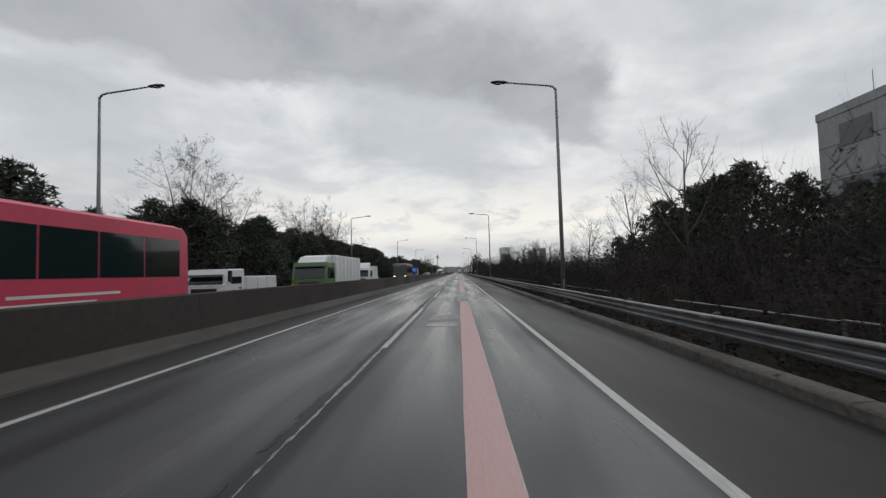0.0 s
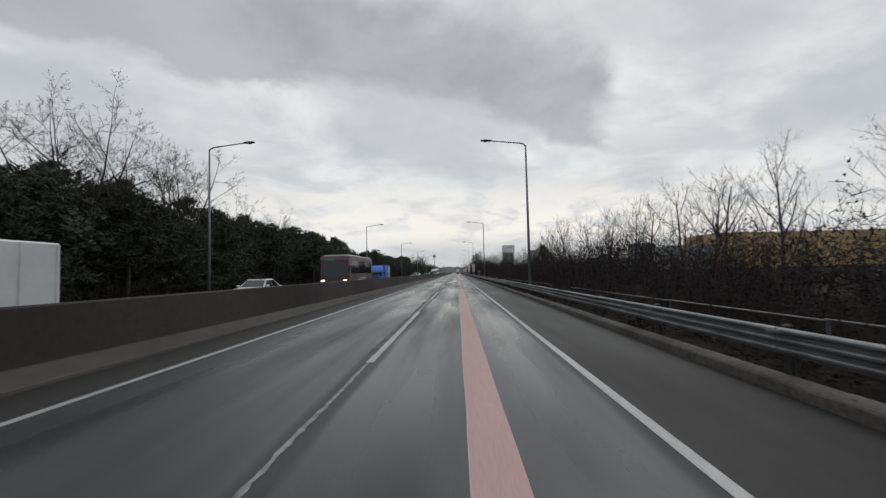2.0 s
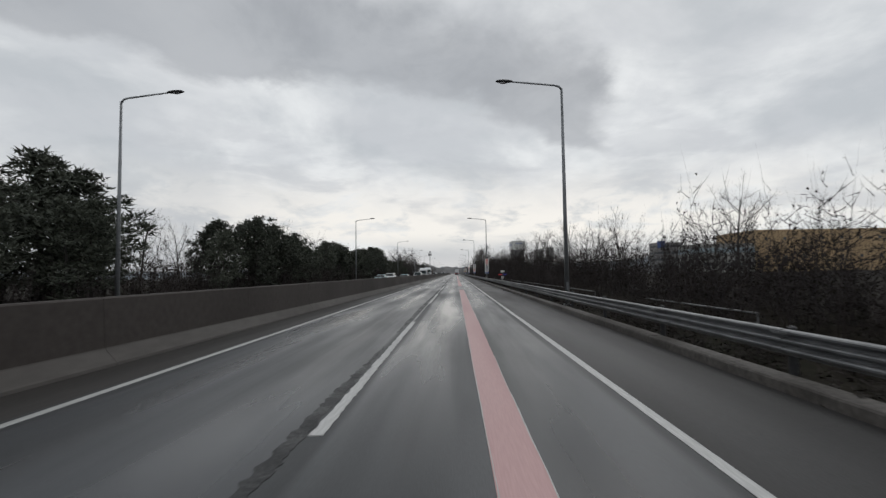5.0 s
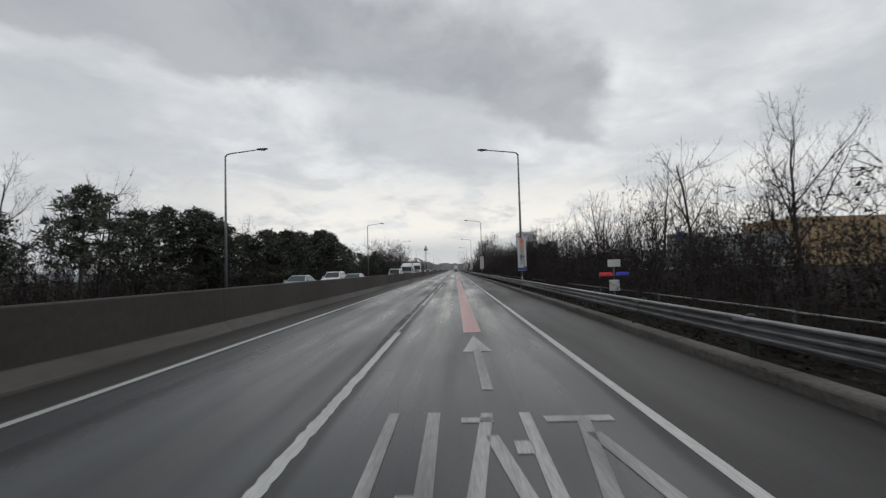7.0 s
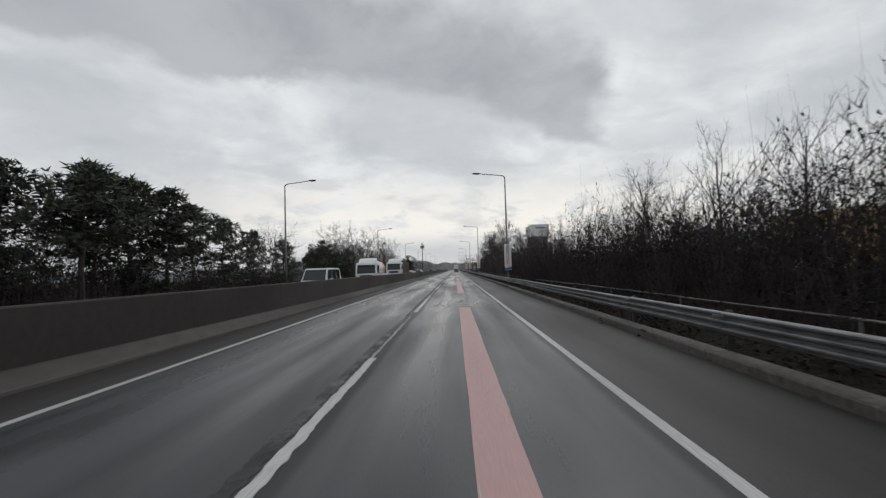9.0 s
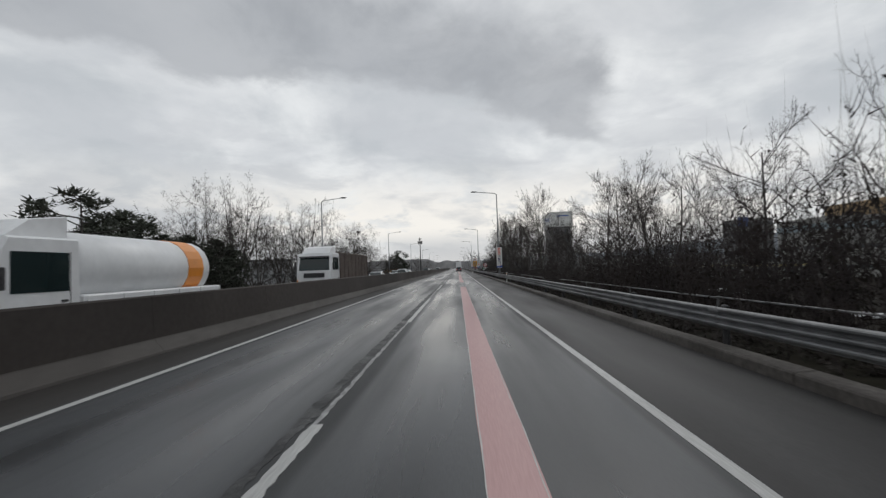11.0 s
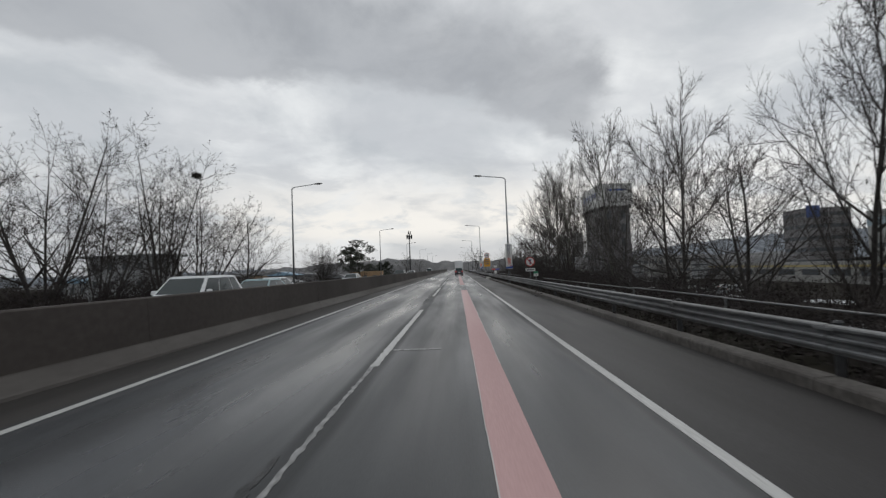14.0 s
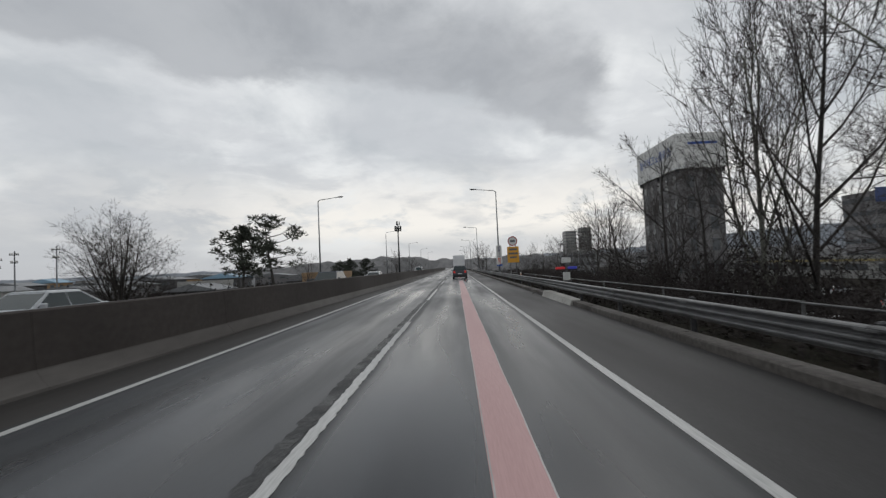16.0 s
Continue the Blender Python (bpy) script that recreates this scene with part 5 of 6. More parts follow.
def car(style, paint_mat, label, x, y, turn=0, group="oncoming cars", lit=False):
    """Front towards -y. sedan, van or suv."""
    ln, w, h, hood, belt = {"sedan": (4.7, 1.82, 1.46, 0.92, 0.96), "van": (5.0, 1.9, 1.95, 1.02, 1.08), "suv": (4.65, 1.86, 1.70, 1.05, 1.08)}[style]
    t = thing("car" if style != "van" else "van", x, y, 0, label, "car" if style != "van" else "van", group, turn)
    f, r = -ln / 2, ln / 2
    outline = [(f + 0.04, 0.32), (f, 0.55), (f + 0.10, hood - 0.22), (f + 0.45, hood - 0.06), (f + (1.25 if style != "van" else 0.7), hood), (r - 0.35, belt), (r - 0.06, belt - 0.10), (r, 0.58), (r - 0.06, 0.34), (r - 0.5, 0.24), (f + 0.5, 0.22)]
    part("body", body_loft(outline, w), paint_mat, t)
    part("sill", Geo().box(-w / 2 + 0.05, w / 2 - 0.05, f + 0.15, r - 0.15, 0.20, 0.34, 0.03), DARKMETAL, t)
    if style == "sedan":
        cabin(t, f + 1.25, f + 2.05, r - 1.35, r - 0.45, belt - 0.05, h, w * 0.47, w * 0.36, paint_mat)
    elif style == "van":
        cabin(t, f + 0.55, f + 1.25, r - 0.25, r - 0.08, belt - 0.05, h, w * 0.48, w * 0.42, paint_mat, (0.36, 0.68))
    else:
        cabin(t, f + 1.2, f + 1.9, r - 0.55, r - 0.12, belt - 0.05, h, w * 0.47, w * 0.38, paint_mat, (0.4, 0.74))
    part("grille", Geo().box(-0.5, 0.5, f - 0.01, f + 0.05, 0.52, 0.68, 0.02), DARKMETAL, t)
    part("number_plate", Geo().box(-0.26, 0.26, r - 0.02, r + 0.012, 0.62, 0.74), SIGNWHITE, t)
    part("rear_bumper", Geo().box(-w / 2 + 0.08, w / 2 - 0.08, r - 0.08, r + 0.04, 0.36, 0.52, 0.03), DARKMETAL if style == "suv" else paint_mat, t)
    for s in (-1, 1):
        part("mirror", Geo().box(s * (w / 2 + 0.09) - 0.09, s * (w / 2 + 0.09) + 0.09, f + 1.45, f + 1.6, belt - 0.02, belt + 0.13, 0.03), paint_mat, t)
        for yy in (f + 0.85, r - 0.85):
            wheel(t, s * (w / 2 - 0.1), yy, 0.33)
    lights(t, f + 0.04, r - 0.03, w / 2 - 0.28, 0.68, belt - 0.18, lit=lit)
    return t


def truck(label, x, y, cab_mat, cargo_mat, length, cab_len, cab_h, cargo_h, w=2.3, deflector=True, cargo_label="", slats=0, group="oncoming trucks", name="truck", turn=0, top_mat=None, belt=1.35):
    """Front towards -y, at y; the cargo body runs back from the cab."""
    t = thing(name, x, y, 0, label, "truck", group, turn)
    o = [(0.12, 0.55), (0.0, 0.9), (0.03, belt), (0.28, cab_h - 0.25), (0.42, cab_h), (cab_len - 0.05, cab_h + 0.02), (cab_len, 0.6)]
    part("cab", body_loft(o, w, 0.10, 0.95), cab_mat, t)
    z0, z1 = belt + 0.04 * (cab_h - belt), cab_h - 0.32

    def yy(z):
        return 0.03 + 0.25 * (z - belt) / (cab_h - 0.25 - belt)
    part("windscreen", Geo().loft([[(sx, yy(z) - d, z) for sx, z in ((-w / 2 + 0.14, z0), (w / 2 - 0.14, z0), (w / 2 - 0.2, z1), (-w / 2 + 0.2, z1))] for d in (-0.02, 0.008)]), GLASS, t)
    for s in (-1, 1):
        part("door_window", Geo().box(s * w / 2 - 0.012, s * w / 2 + 0.012, 0.45, cab_len - 0.35, z0 + 0.02, z1), GLASS, t)
        part("mirror", Geo().box(s * (w / 2 + 0.14) - 0.07, s * (w / 2 + 0.14) + 0.07, 0.05, 0.17, z0 + 0.1, z0 + 0.55, 0.02), DARKMETAL, t)
    part("bumper", Geo().box(-w / 2 + 0.03, w / 2 - 0.03, -0.07, 0.12, 0.42, 0.78, 0.04), cab_mat, t)
    part("grille", Geo().box(-w * 0.3, w * 0.3, -0.03, 0.06, belt - 0.45, belt - 0.13, 0.02), DARKMETAL, t)
    if deflector:
        part("wind_deflector", body_loft([(0.55, cab_h), (1.1, cab_h + 0.4), (cab_len - 0.1, cab_h + 0.55), (cab_len - 0.1, cab_h)], w * 0.8, 0.12), top_mat or cab_mat, t)
    part("sun_visor", Geo().loft([[(xx, yy_, z) for yy_, z in ((0.12, z1 + 0.10), (0.02, z1 + 0.03), (0.04, z1 + 0.0), (0.2, z1 + 0.05))] for xx in (-w / 2 + 0.16, w / 2 - 0.16)]), DARKMETAL, t)
    for s in (-0.45, 0.35):
        part("wiper", Geo().tube([(s * w * 0.5, yy(z0) - 0.03, z0 + 0.02), (s * w * 0.5 + 0.5, yy(z0 + 0.12) - 0.03, z0 + 0.12)], [0.014, 0.01], 5), DARKMETAL, t)
    for s in (-1, 1):
        part("door_seam", Geo().box(s * w / 2 - 0.006, s * w / 2 + 0.006, cab_len - 0.32, cab_len - 0.30, 0.75, cab_h - 0.3), DARKMETAL, t)
        part("door_handle", Geo().box(s * w / 2 - 0.01, s * w / 2 + 0.03, cab_len - 0.55, cab_len - 0.40, 1.18, 1.23), DARKMETAL, t)
        part("corner_lamp", Geo().box(s * (w / 2 - 0.06) - 0.05, s * (w / 2 - 0.06) + 0.05, -0.01, 0.09, 0.92, 1.14, 0.02), ORANGE, t, "amber corner lamp")
    part("chassis", Geo().box(-0.45, 0.45, 0.4, length - 0.1, 0.62, 0.86), DARKMETAL, t)
    box_ = part("cargo_body", Geo().box(-w / 2, w / 2, cab_len + 0.12, length, 0.95, cargo_h, 0.04), cargo_mat, t, cargo_label)
    for i in range(slats):
        zz = 1.15 + (cargo_h - 1.3) * i / max(1, slats - 1)
        part("side_rib", Geo().box(-w / 2 - 0.03, w / 2 + 0.03, cab_len + 0.14, length - 0.02, zz, zz + 0.06), cargo_mat, box_)
    n = max(3, int((length - cab_len) / 1.2))
    for i in range(n + 1):
        ya_ = cab_len + 0.16 + (length - cab_len - 0.3) * i / n
        part("side_post", Geo().box(-w / 2 - 0.025, w / 2 + 0.025, ya_, ya_ + 0.06, 0.97, cargo_h - 0.03), cargo_mat, box_)
    axles = [0.95] + ([length * 0.62, length - 1.9, length - 0.9] if length > 9 else [length - 1.2])
    for a in axles:
        for s in (-1, 1):
            wheel(t, s * (w / 2 - 0.18), a, 0.48 if length > 7 else 0.36, 0.28)
    lights(t, -0.04, length, w / 2 - 0.3, 0.62, 0.85)
    return t


def coach(label, x, y, paint_mat, roof_mat, length=11.6, h=3.3, w=2.45, band=0.0):
    """Front towards -y, at y."""
    t = thing("coach", x, y, 0, label, "bus", "oncoming coaches")
    part("body", body_loft([(0.05, 0.35), (-0.02, 0.8), (0.04, 1.35), (0.25, h - 0.35), (0.5, h - 0.06), (1.0, h), (length - 0.3, h), (length - 0.04, h - 0.25), (length, 1.2), (length - 0.05, 0.35)], w, 0.12, 0.965), paint_mat, t)
    part("roof", Geo().loft([[(xx, yy_, z) for xx, z in ((-w * 0.45, h - 0.04), (-w * 0.38, h + 0.07), (w * 0.38, h + 0.07), (w * 0.45, h - 0.04))] for yy_ in (0.9, length - 0.4)]), roof_mat, t)
    part("windscreen", Geo().loft([[(xx, yy_ - d, z) for xx, yy_, z in ((-w / 2 + 0.13, 0.03, 1.3), (w / 2 - 0.13, 0.03, 1.3), (w / 2 - 0.16, 0.235, h - 0.42), (-w / 2 + 0.16, 0.235, h - 0.42))] for d in (-0.03, 0.02)]), GLASS, t)
    part("destination_display", Geo().box(-0.75, 0.0, 0.20, 0.3, h - 0.44, h - 0.29, 0.01), DISPLAY, t, "lit green destination display")
    n = 6
    for s in (-1, 1):
        for i in range(n):
            a, b = 0.95 + (length - 1.5) * i / n, 0.95 + (length - 1.5) * (i + 1) / n - 0.05
            part("side_window", Geo().box(s * w / 2 - 0.02, s * w / 2 + 0.008, a, b, 1.72, h - 0.42), GLASS, t)
        for k, (a, b, z) in enumerate(((3.2, 6.3, 1.30), (4.0, 7.2, 1.12))):
            part("lettering_bar", Geo().box(s * w / 2 - 0.005, s * w / 2 + 0.006, length - b, length - a, z, z + 0.07), SIGNWHITE, t, "white bar of illegible lettering")
        part("luggage_door", Geo().box(s * w / 2 - 0.01, s * w / 2 + 0.005, 3.4, length - 3.4, 0.5, 1.02), paint_mat, t)
        for a in (2.3, length - 3.0):
            wheel(t, s * (w / 2 - 0.16), a, 0.5, 0.3)
        part("mirror", Geo().box(s * (w / 2 + 0.12) - 0.08, s * (w / 2 + 0.12) + 0.08, -0.2, -0.08, 1.9, 2.35, 0.02), DARKMETAL, t)
    part("rear_window", Geo().box(-w / 2 + 0.25, w / 2 - 0.25, length - 0.05, length - 0.005, 1.75, h - 0.45), GLASS, t)
    lights(t, 0.0, length - 0.02, w / 2 - 0.3, 1.16, 1.0, 0.3, 0.13)
    return t


NEAR, FARL = -10.05, -13.6
coach("pink coach with a band of dark windows in the oncoming lane", NEAR, 3.6, BUSPINK, BUSPINK)
truck("small white truck behind the pink coach", NEAR, 18.2, WHITE, WHITE, 5.2, 1.7, 2.0, 1.7, 1.75, False)
car("sedan", SILVER, "silver-blue car beyond the median barrier", FARL, 27.0)
truck("long truck with a green cab and a white box body", NEAR, 31.2, GREEN, WHITE, 10.8, 2.3, 2.55, 3.1, 2.4, True, "plain white box body", top_mat=WHITE)
truck("white truck with lit headlights and a loaded bed", NEAR, 47.4, WHITE, WHITE, 4.7, 1.7, 2.3, 2.5, 2.0, True)
car("sedan", WHITE, "white car whose roof shows over the barrier", FARL, 73.2)
coach("maroon and white coach with lit headlights", NEAR, 79.5, MAROON, WHITE, 10.6, 3.25)
blue_truck = truck("bright blue small truck with a grey-ended box", NEAR, 98.6, BLUE, BLUE, 5.6, 1.7, 2.1, 2.7, 2.0, True)
part("side_panel", Geo().box(0.99, 1.035, 4.4, 5.55, 1.0, 2.6), SILVER, blue_truck, "grey rear panel of the box")
part("stripe", Geo().loft([[(xx, 3.5, 1.1), (xx, 3.85, 1.1), (xx, 4.35, 1.75), (xx, 4.0, 1.75)] for xx in (1.0, 1.04)]), ORANGE, blue_truck, "orange slanted stripe")
part("stripe", Geo().loft([[(xx, 4.0, 1.8), (xx, 4.3, 1.8), (xx, 4.8, 2.5), (xx, 4.5, 2.5)] for xx in (1.0, 1.045)]), SIGNWHITE, blue_truck, "white slanted stripe")
for st, pm, lab, xx, yy0, lit in (("sedan", TEAL, "pale teal car in the outer oncoming lane", FARL, 189, False), ("sedan", TEAL, "pale teal car beyond the median barrier", NEAR, 194.5, False),
                                ("suv", WHITE, "white car in the outer oncoming lane", FARL, 200.6, False), ("van", WHITE, "white van in the oncoming lane", NEAR, 227, True), ("sedan", WHITE, "white car whose roof shows over the barrier", NEAR, 293, False),
                                ("suv", WHITE, "white estate car with dark side windows", NEAR, 319.6, False), ("sedan", TEAL, "pale teal car beyond the median barrier", NEAR, 325.4, False), ("sedan", WHITE, "white car whose roof shows over the barrier", FARL, 336, False),
                                ("sedan", SILVER, "silver car in the outer oncoming lane", FARL, 361.5, False), ("suv", NAVY, "dark car in the oncoming lane", NEAR, 383, False), ("sedan", WHITE, "white car far up the oncoming lane", NEAR, 403, True),
                                ("van", WHITE, "white van far up the oncoming lane", NEAR, 470, True)):
    car(st, pm, lab, xx, yy0, lit=lit)
truck("articulated truck with a white cab and rusty brown cargo sides", NEAR, 268.2, WHITE, RUSTBOX, 13.0, 2.3, 3.0, 3.1, 2.45, True, "rusty brown ribbed cargo side", 5, belt=1.72)
tank = truck("white tanker truck with an orange band", NEAR, 244.5, WHITE, WHITE, 8.6, 2.2, 2.6, 1.3, 2.4, True)
o = part("tank", Geo().tube([(0, 2.5, 1.95), (0, 2.7, 1.95), (0, 8.3, 1.95), (0, 8.5, 1.95)], [0.8, 0.95, 0.95, 0.8], 20), WHITE, tank, "white cylindrical tank", smooth=True)
part("band", Geo().tube([(0, 7.0, 1.95), (0, 7.9, 1.95)], [0.965, 0.965], 20), ORANGE, o, "orange band")
car("suv", NAVY, "dark car driving ahead in the same lane", 0.35, 408.0, 180, "cars ahead")
truck("white box truck driving ahead", 0.5, 452.0, WHITE, WHITE, 7.6, 1.9, 2.4, 3.9, 2.4, True, "white box body", 0, "trucks ahead", turn=180)


for st, pm, lab, xx, yy0, turn in (("sedan", WHITE, "white car parked on the low land beside snow", 52, 402, 70), ("suv", SILVER, "silver car parked on the low land", 58, 409, 75), ("sedan", WHITE, "white car parked on the low land", 63, 431, 80), ("van", WHITE, "white van parked on the low land", 72, 424, 95),
                               ("sedan", NAVY, "dark car parked on the low land", 67, 441, 85), ("sedan", SILVER, "silver car parked on the low land", 84, 452, 100), ("suv", WHITE, "white car parked on the low land", 92, 470, 60), ("sedan", WHITE, "white car parked on the low land", 104, 486, 90)):
    car(st, pm, lab, xx, yy0, turn, "parked cars").location.z = land(xx, yy0)


# ---- signs beside the road ----
def banner(y, rows, label):
    """A narrow upright banner on a lamp pole; rows of (text, size, height, material)."""
    t = thing("safety_banner", 5.14, y, 1.38, label, "sign", "banners on lamp poles")
    panel = part("panel", Geo().box(-0.33, 0.33, -0.16, -0.13, 0.0, 2.5), SIGNWHITE, t)
    for z in (0.1, 2.38):
        part("bracket", Geo().box(-0.3, 0.3, -0.13, -0.08, z, z + 0.05), ZINC, t)
    swoosh = Geo().loft([[(-0.33, yy_, 0.03), (0.33, yy_, 0.03), (0.33, yy_, 0.30), (0.05, yy_, 0.20), (-0.33, yy_, 0.22)] for yy_ in (-0.159, -0.166)])
    part("blue_band", swoosh, SIGNBLUE, panel)
    part("red_band", Geo().loft([[(0.0, yy_, 0.22), (0.33, yy_, 0.31), (0.33, yy_, 0.36), (0.0, yy_, 0.27)] for yy_ in (-0.159, -0.165)]), SIGNRED, panel)
    for text, size, z, m in rows:
        lettering(text, size, m, panel, pose(0, -0.166, z, 90, 0, 0), "character")
    return t


for y in (184.6, 293.2):
    banner(y, (("졸", 0.46, 2.22, SIGNORANGE), ("음", 0.46, 1.76, SIGNORANGE), ("엔", 0.30, 1.38, SIGNGREY), ("환", 0.46, 1.0, SIGNNAVY), ("기", 0.46, 0.56, SIGNNAVY)), "white banner with orange and navy writing on a lamp pole")
for y in (237.3, 348.8, 403.0):
    banner(y, (("30", 0.36, 2.26, SIGNNAVY), ("분", 0.40, 1.90, SIGNNAVY), ("마", 0.36, 1.54, SIGNGREY), ("다", 0.36, 1.20, SIGNGREY), ("환", 0.42, 0.84, SIGNORANGE), ("기", 0.40, 0.48, SIGNORANGE)), "white banner with navy and red writing on a lamp pole")


def disc_sign(t, z, r):
    face = part("face", Geo().disc((0, -0.05, z), (0, -1, 0), r, 0.02, 28, r), SIGNRED, t, "red-rimmed round face")
    part("field", Geo().disc((0, -0.07, z), (0, -1, 0), r * 0.80, 0.006, 28, r * 0.80), SIGNWHITE, face)
    return face


t = thing("prohibition_sign", 6.35, 343.25, land(6.35, 343.25), "round red and white prohibition sign with a plate below", "sign")
zz = -land(6.35, 343.25)
part("post", Geo().tube([(0, 0, -0.2), (0, 0, zz + 2.3)], [0.045, 0.045], 10), ZINC, t)
fc = disc_sign(t, zz + 1.95, 0.42)
part("arrow", Geo().box(-0.05, 0.05, -0.082, -0.077, zz + 1.72, zz + 2.1).box(-0.12, 0.12, -0.0815, -0.0775, zz + 2.06, zz + 2.16), SIGNNAVY, fc)
part("slash", Geo().loft([[(-0.30, yy_, zz + 2.22), (-0.23, yy_, zz + 2.27), (0.30, yy_, zz + 1.68), (0.23, yy_, zz + 1.63)] for yy_ in (-0.083, -0.087)]), SIGNRED, fc)
pl = part("plate", Geo().box(-0.42, 0.42, -0.07, -0.05, zz + 1.12, zz + 1.38, 0.01), SIGNWHITE, t, "white plate")
part("lettering_bar", Geo().box(-0.33, 0.33, -0.078, -0.066, zz + 1.2, zz + 1.3), SIGNGREY, pl, "grey bar of illegible writing")

t = thing("distance_sign", 5.6, 336.0, land(5.6, 336.0), "small green and white distance plate on a post", "sign")
zz = -land(5.6, 336.0)
part("post", Geo().tube([(0, 0, -0.2), (0, 0, zz + 1.1)], [0.035, 0.035], 8), ZINC, t)
pl = part("plate", Geo().box(-0.17, 0.17, -0.06, -0.04, zz + 0.84, zz + 1.2, 0.01), SIGNGREEN, t)
part("white_field", Geo().box(-0.165, 0.165, -0.066, -0.055, zz + 0.845, zz + 1.03), SIGNWHITE, pl)
part("number_bar", Geo().box(-0.02, 0.06, -0.072, -0.06, zz + 0.88, zz + 1.0), SIGNGREY, pl)

t = thing("speed_camera_sign", 6.1, 397.0, land(6.1, 397.0), "round speed limit sign over a yellow warning panel", "sign")
zz = -land(6.1, 397.0)
for s in (-0.3, 0.3):
    part("post", Geo().tube([(s, 0, -0.3), (s, 0, zz + 3.7)], [0.05, 0.05], 10), ZINC, t)
fc = disc_sign(t, zz + 4.05, 0.52)
part("number_bar", Geo().box(-0.26, 0.26, -0.082, -0.074, zz + 3.93, zz + 4.17), SIGNGREY, fc)
pl = part("panel", Geo().box(-0.62, 0.62, -0.08, -0.05, zz + 1.75, zz + 3.45, 0.02), YELLOW, t, "yellow warning panel")
for z, a in ((3.05, 0.4), (2.62, 0.48), (2.2, 0.36)):
    part("lettering_bar", Geo().box(-a, a, -0.088, -0.078, zz + z, zz + z + 0.2), SIGNGREY, pl, "dark bar of illegible writing")

for x, y, lab in ((5.6, 371.0, "warning beacon with lit red and blue lights on a post"), (5.98, 166.5, "warning beacon with red and blue lights among dark brush")):
    t = thing("beacon_bar", x, y, land(x, y), lab, "beacon", "warning beacons")
    zz = -land(x, y)
    part("post", Geo().tube([(0, 0, -0.2), (0, 0, zz + 1.75)], [0.035, 0.035], 8), ZINC, t)
    part("bar", Geo().box(-0.55, 0.55, -0.09, 0.06, zz + 1.16, zz + 1.22, 0.02), DARKMETAL, t)
    part("red_light", Geo().box(-0.54, -0.08, -0.10, 0.05, zz + 1.22, zz + 1.34, 0.03), REDLIGHT, t, "lit red light")
    part("blue_light", Geo().box(0.08, 0.54, -0.10, 0.05, zz + 1.22, zz + 1.34, 0.03), BLUELIGHT, t, "lit blue light")
    part("plate", Geo().box(-0.24, 0.24, -0.06, -0.04, zz + 1.55, zz + 1.82, 0.01), SIGNWHITE, t)
    part("battery_box", Geo().box(-0.16, 0.16, -0.12, 0.10, zz + 0.65, zz + 1.05, 0.02), SIGNWHITE, t)
src = None
for x, y in ((4.9, 283.0), (4.9, 183.0), (4.9, 383.0)):
    m = pose(x, y, land(x, y))
    if src is None:
        src = thing("marker_post", 0, 0, 0, "short white delineator post behind the guard rail", "marker post", "delineator posts")
        part("post", Geo().tube([(0, 0, -0.1), (0, 0, 1.0), (0, 0, 1.04)], [0.045, 0.045, 0.02], 10), SIGNWHITE, src)
        part("reflector", Geo().box(-0.025, 0.025, -0.052, -0.042, 0.86, 0.95, 0.008), ORANGE, src)
        src.matrix_basis = m
    else:
        copy_thing(src, m)

t = thing("sign_back", -18.1, 307.0, land(-18.1, 307.0), "ribbed grey back of a road sign on two posts", "sign")
zz = -land(-18.1, 307.0)
for s in (-0.7, 0.7):
    part("post", Geo().tube([(s, 0.1, -0.3), (s, 0.1, zz + 2.9)], [0.06, 0.06], 10), ZINC, t)
pl = part("panel", Geo().box(-1.1, 1.1, 0.16, 0.19, zz + 1.5, zz + 2.95, 0.02), DARKMETAL, t)
for i in range(6):
    part("rib", Geo().box(-1.08, 1.08, 0.12, 0.165, zz + 1.58 + 0.25 * i, zz + 1.63 + 0.25 * i), ZINC, pl)

# ---- mobile phone mast ----
t = thing("phone_mast", -24.7, 547.0, land(-24.7, 547.0), "tall steel monopole with a cluster of antennas on top", "mast")
part("pole", Geo().tube([(0, 0, -0.3), (0, 0, 25.0)], [0.42, 0.22], 14), DARKMETAL, t, smooth=True)
part("platform", Geo().tube([(0, 0, 22.6), (0, 0, 22.9)], [1.3, 1.3], 16), DARKMETAL, t)
for i in range(9):
    a = 2 * math.pi * i / 9
    cx, cy = 1.35 * math.cos(a), 1.35 * math.sin(a)
    part("antenna", Geo().box(cx - 0.17, cx + 0.17, cy - 0.12, cy + 0.12, 21.6, 23.9, 0.03), DARKMETAL, t)
for i in range(3):
    a = 2 * math.pi * i / 3 + 0.4
    cx, cy = 0.7 * math.cos(a), 0.7 * math.sin(a)
    part("antenna", Geo().box(cx - 0.16, cx + 0.16, cy - 0.12, cy + 0.12, 24.2, 25.9, 0.03), DARKMETAL, t)


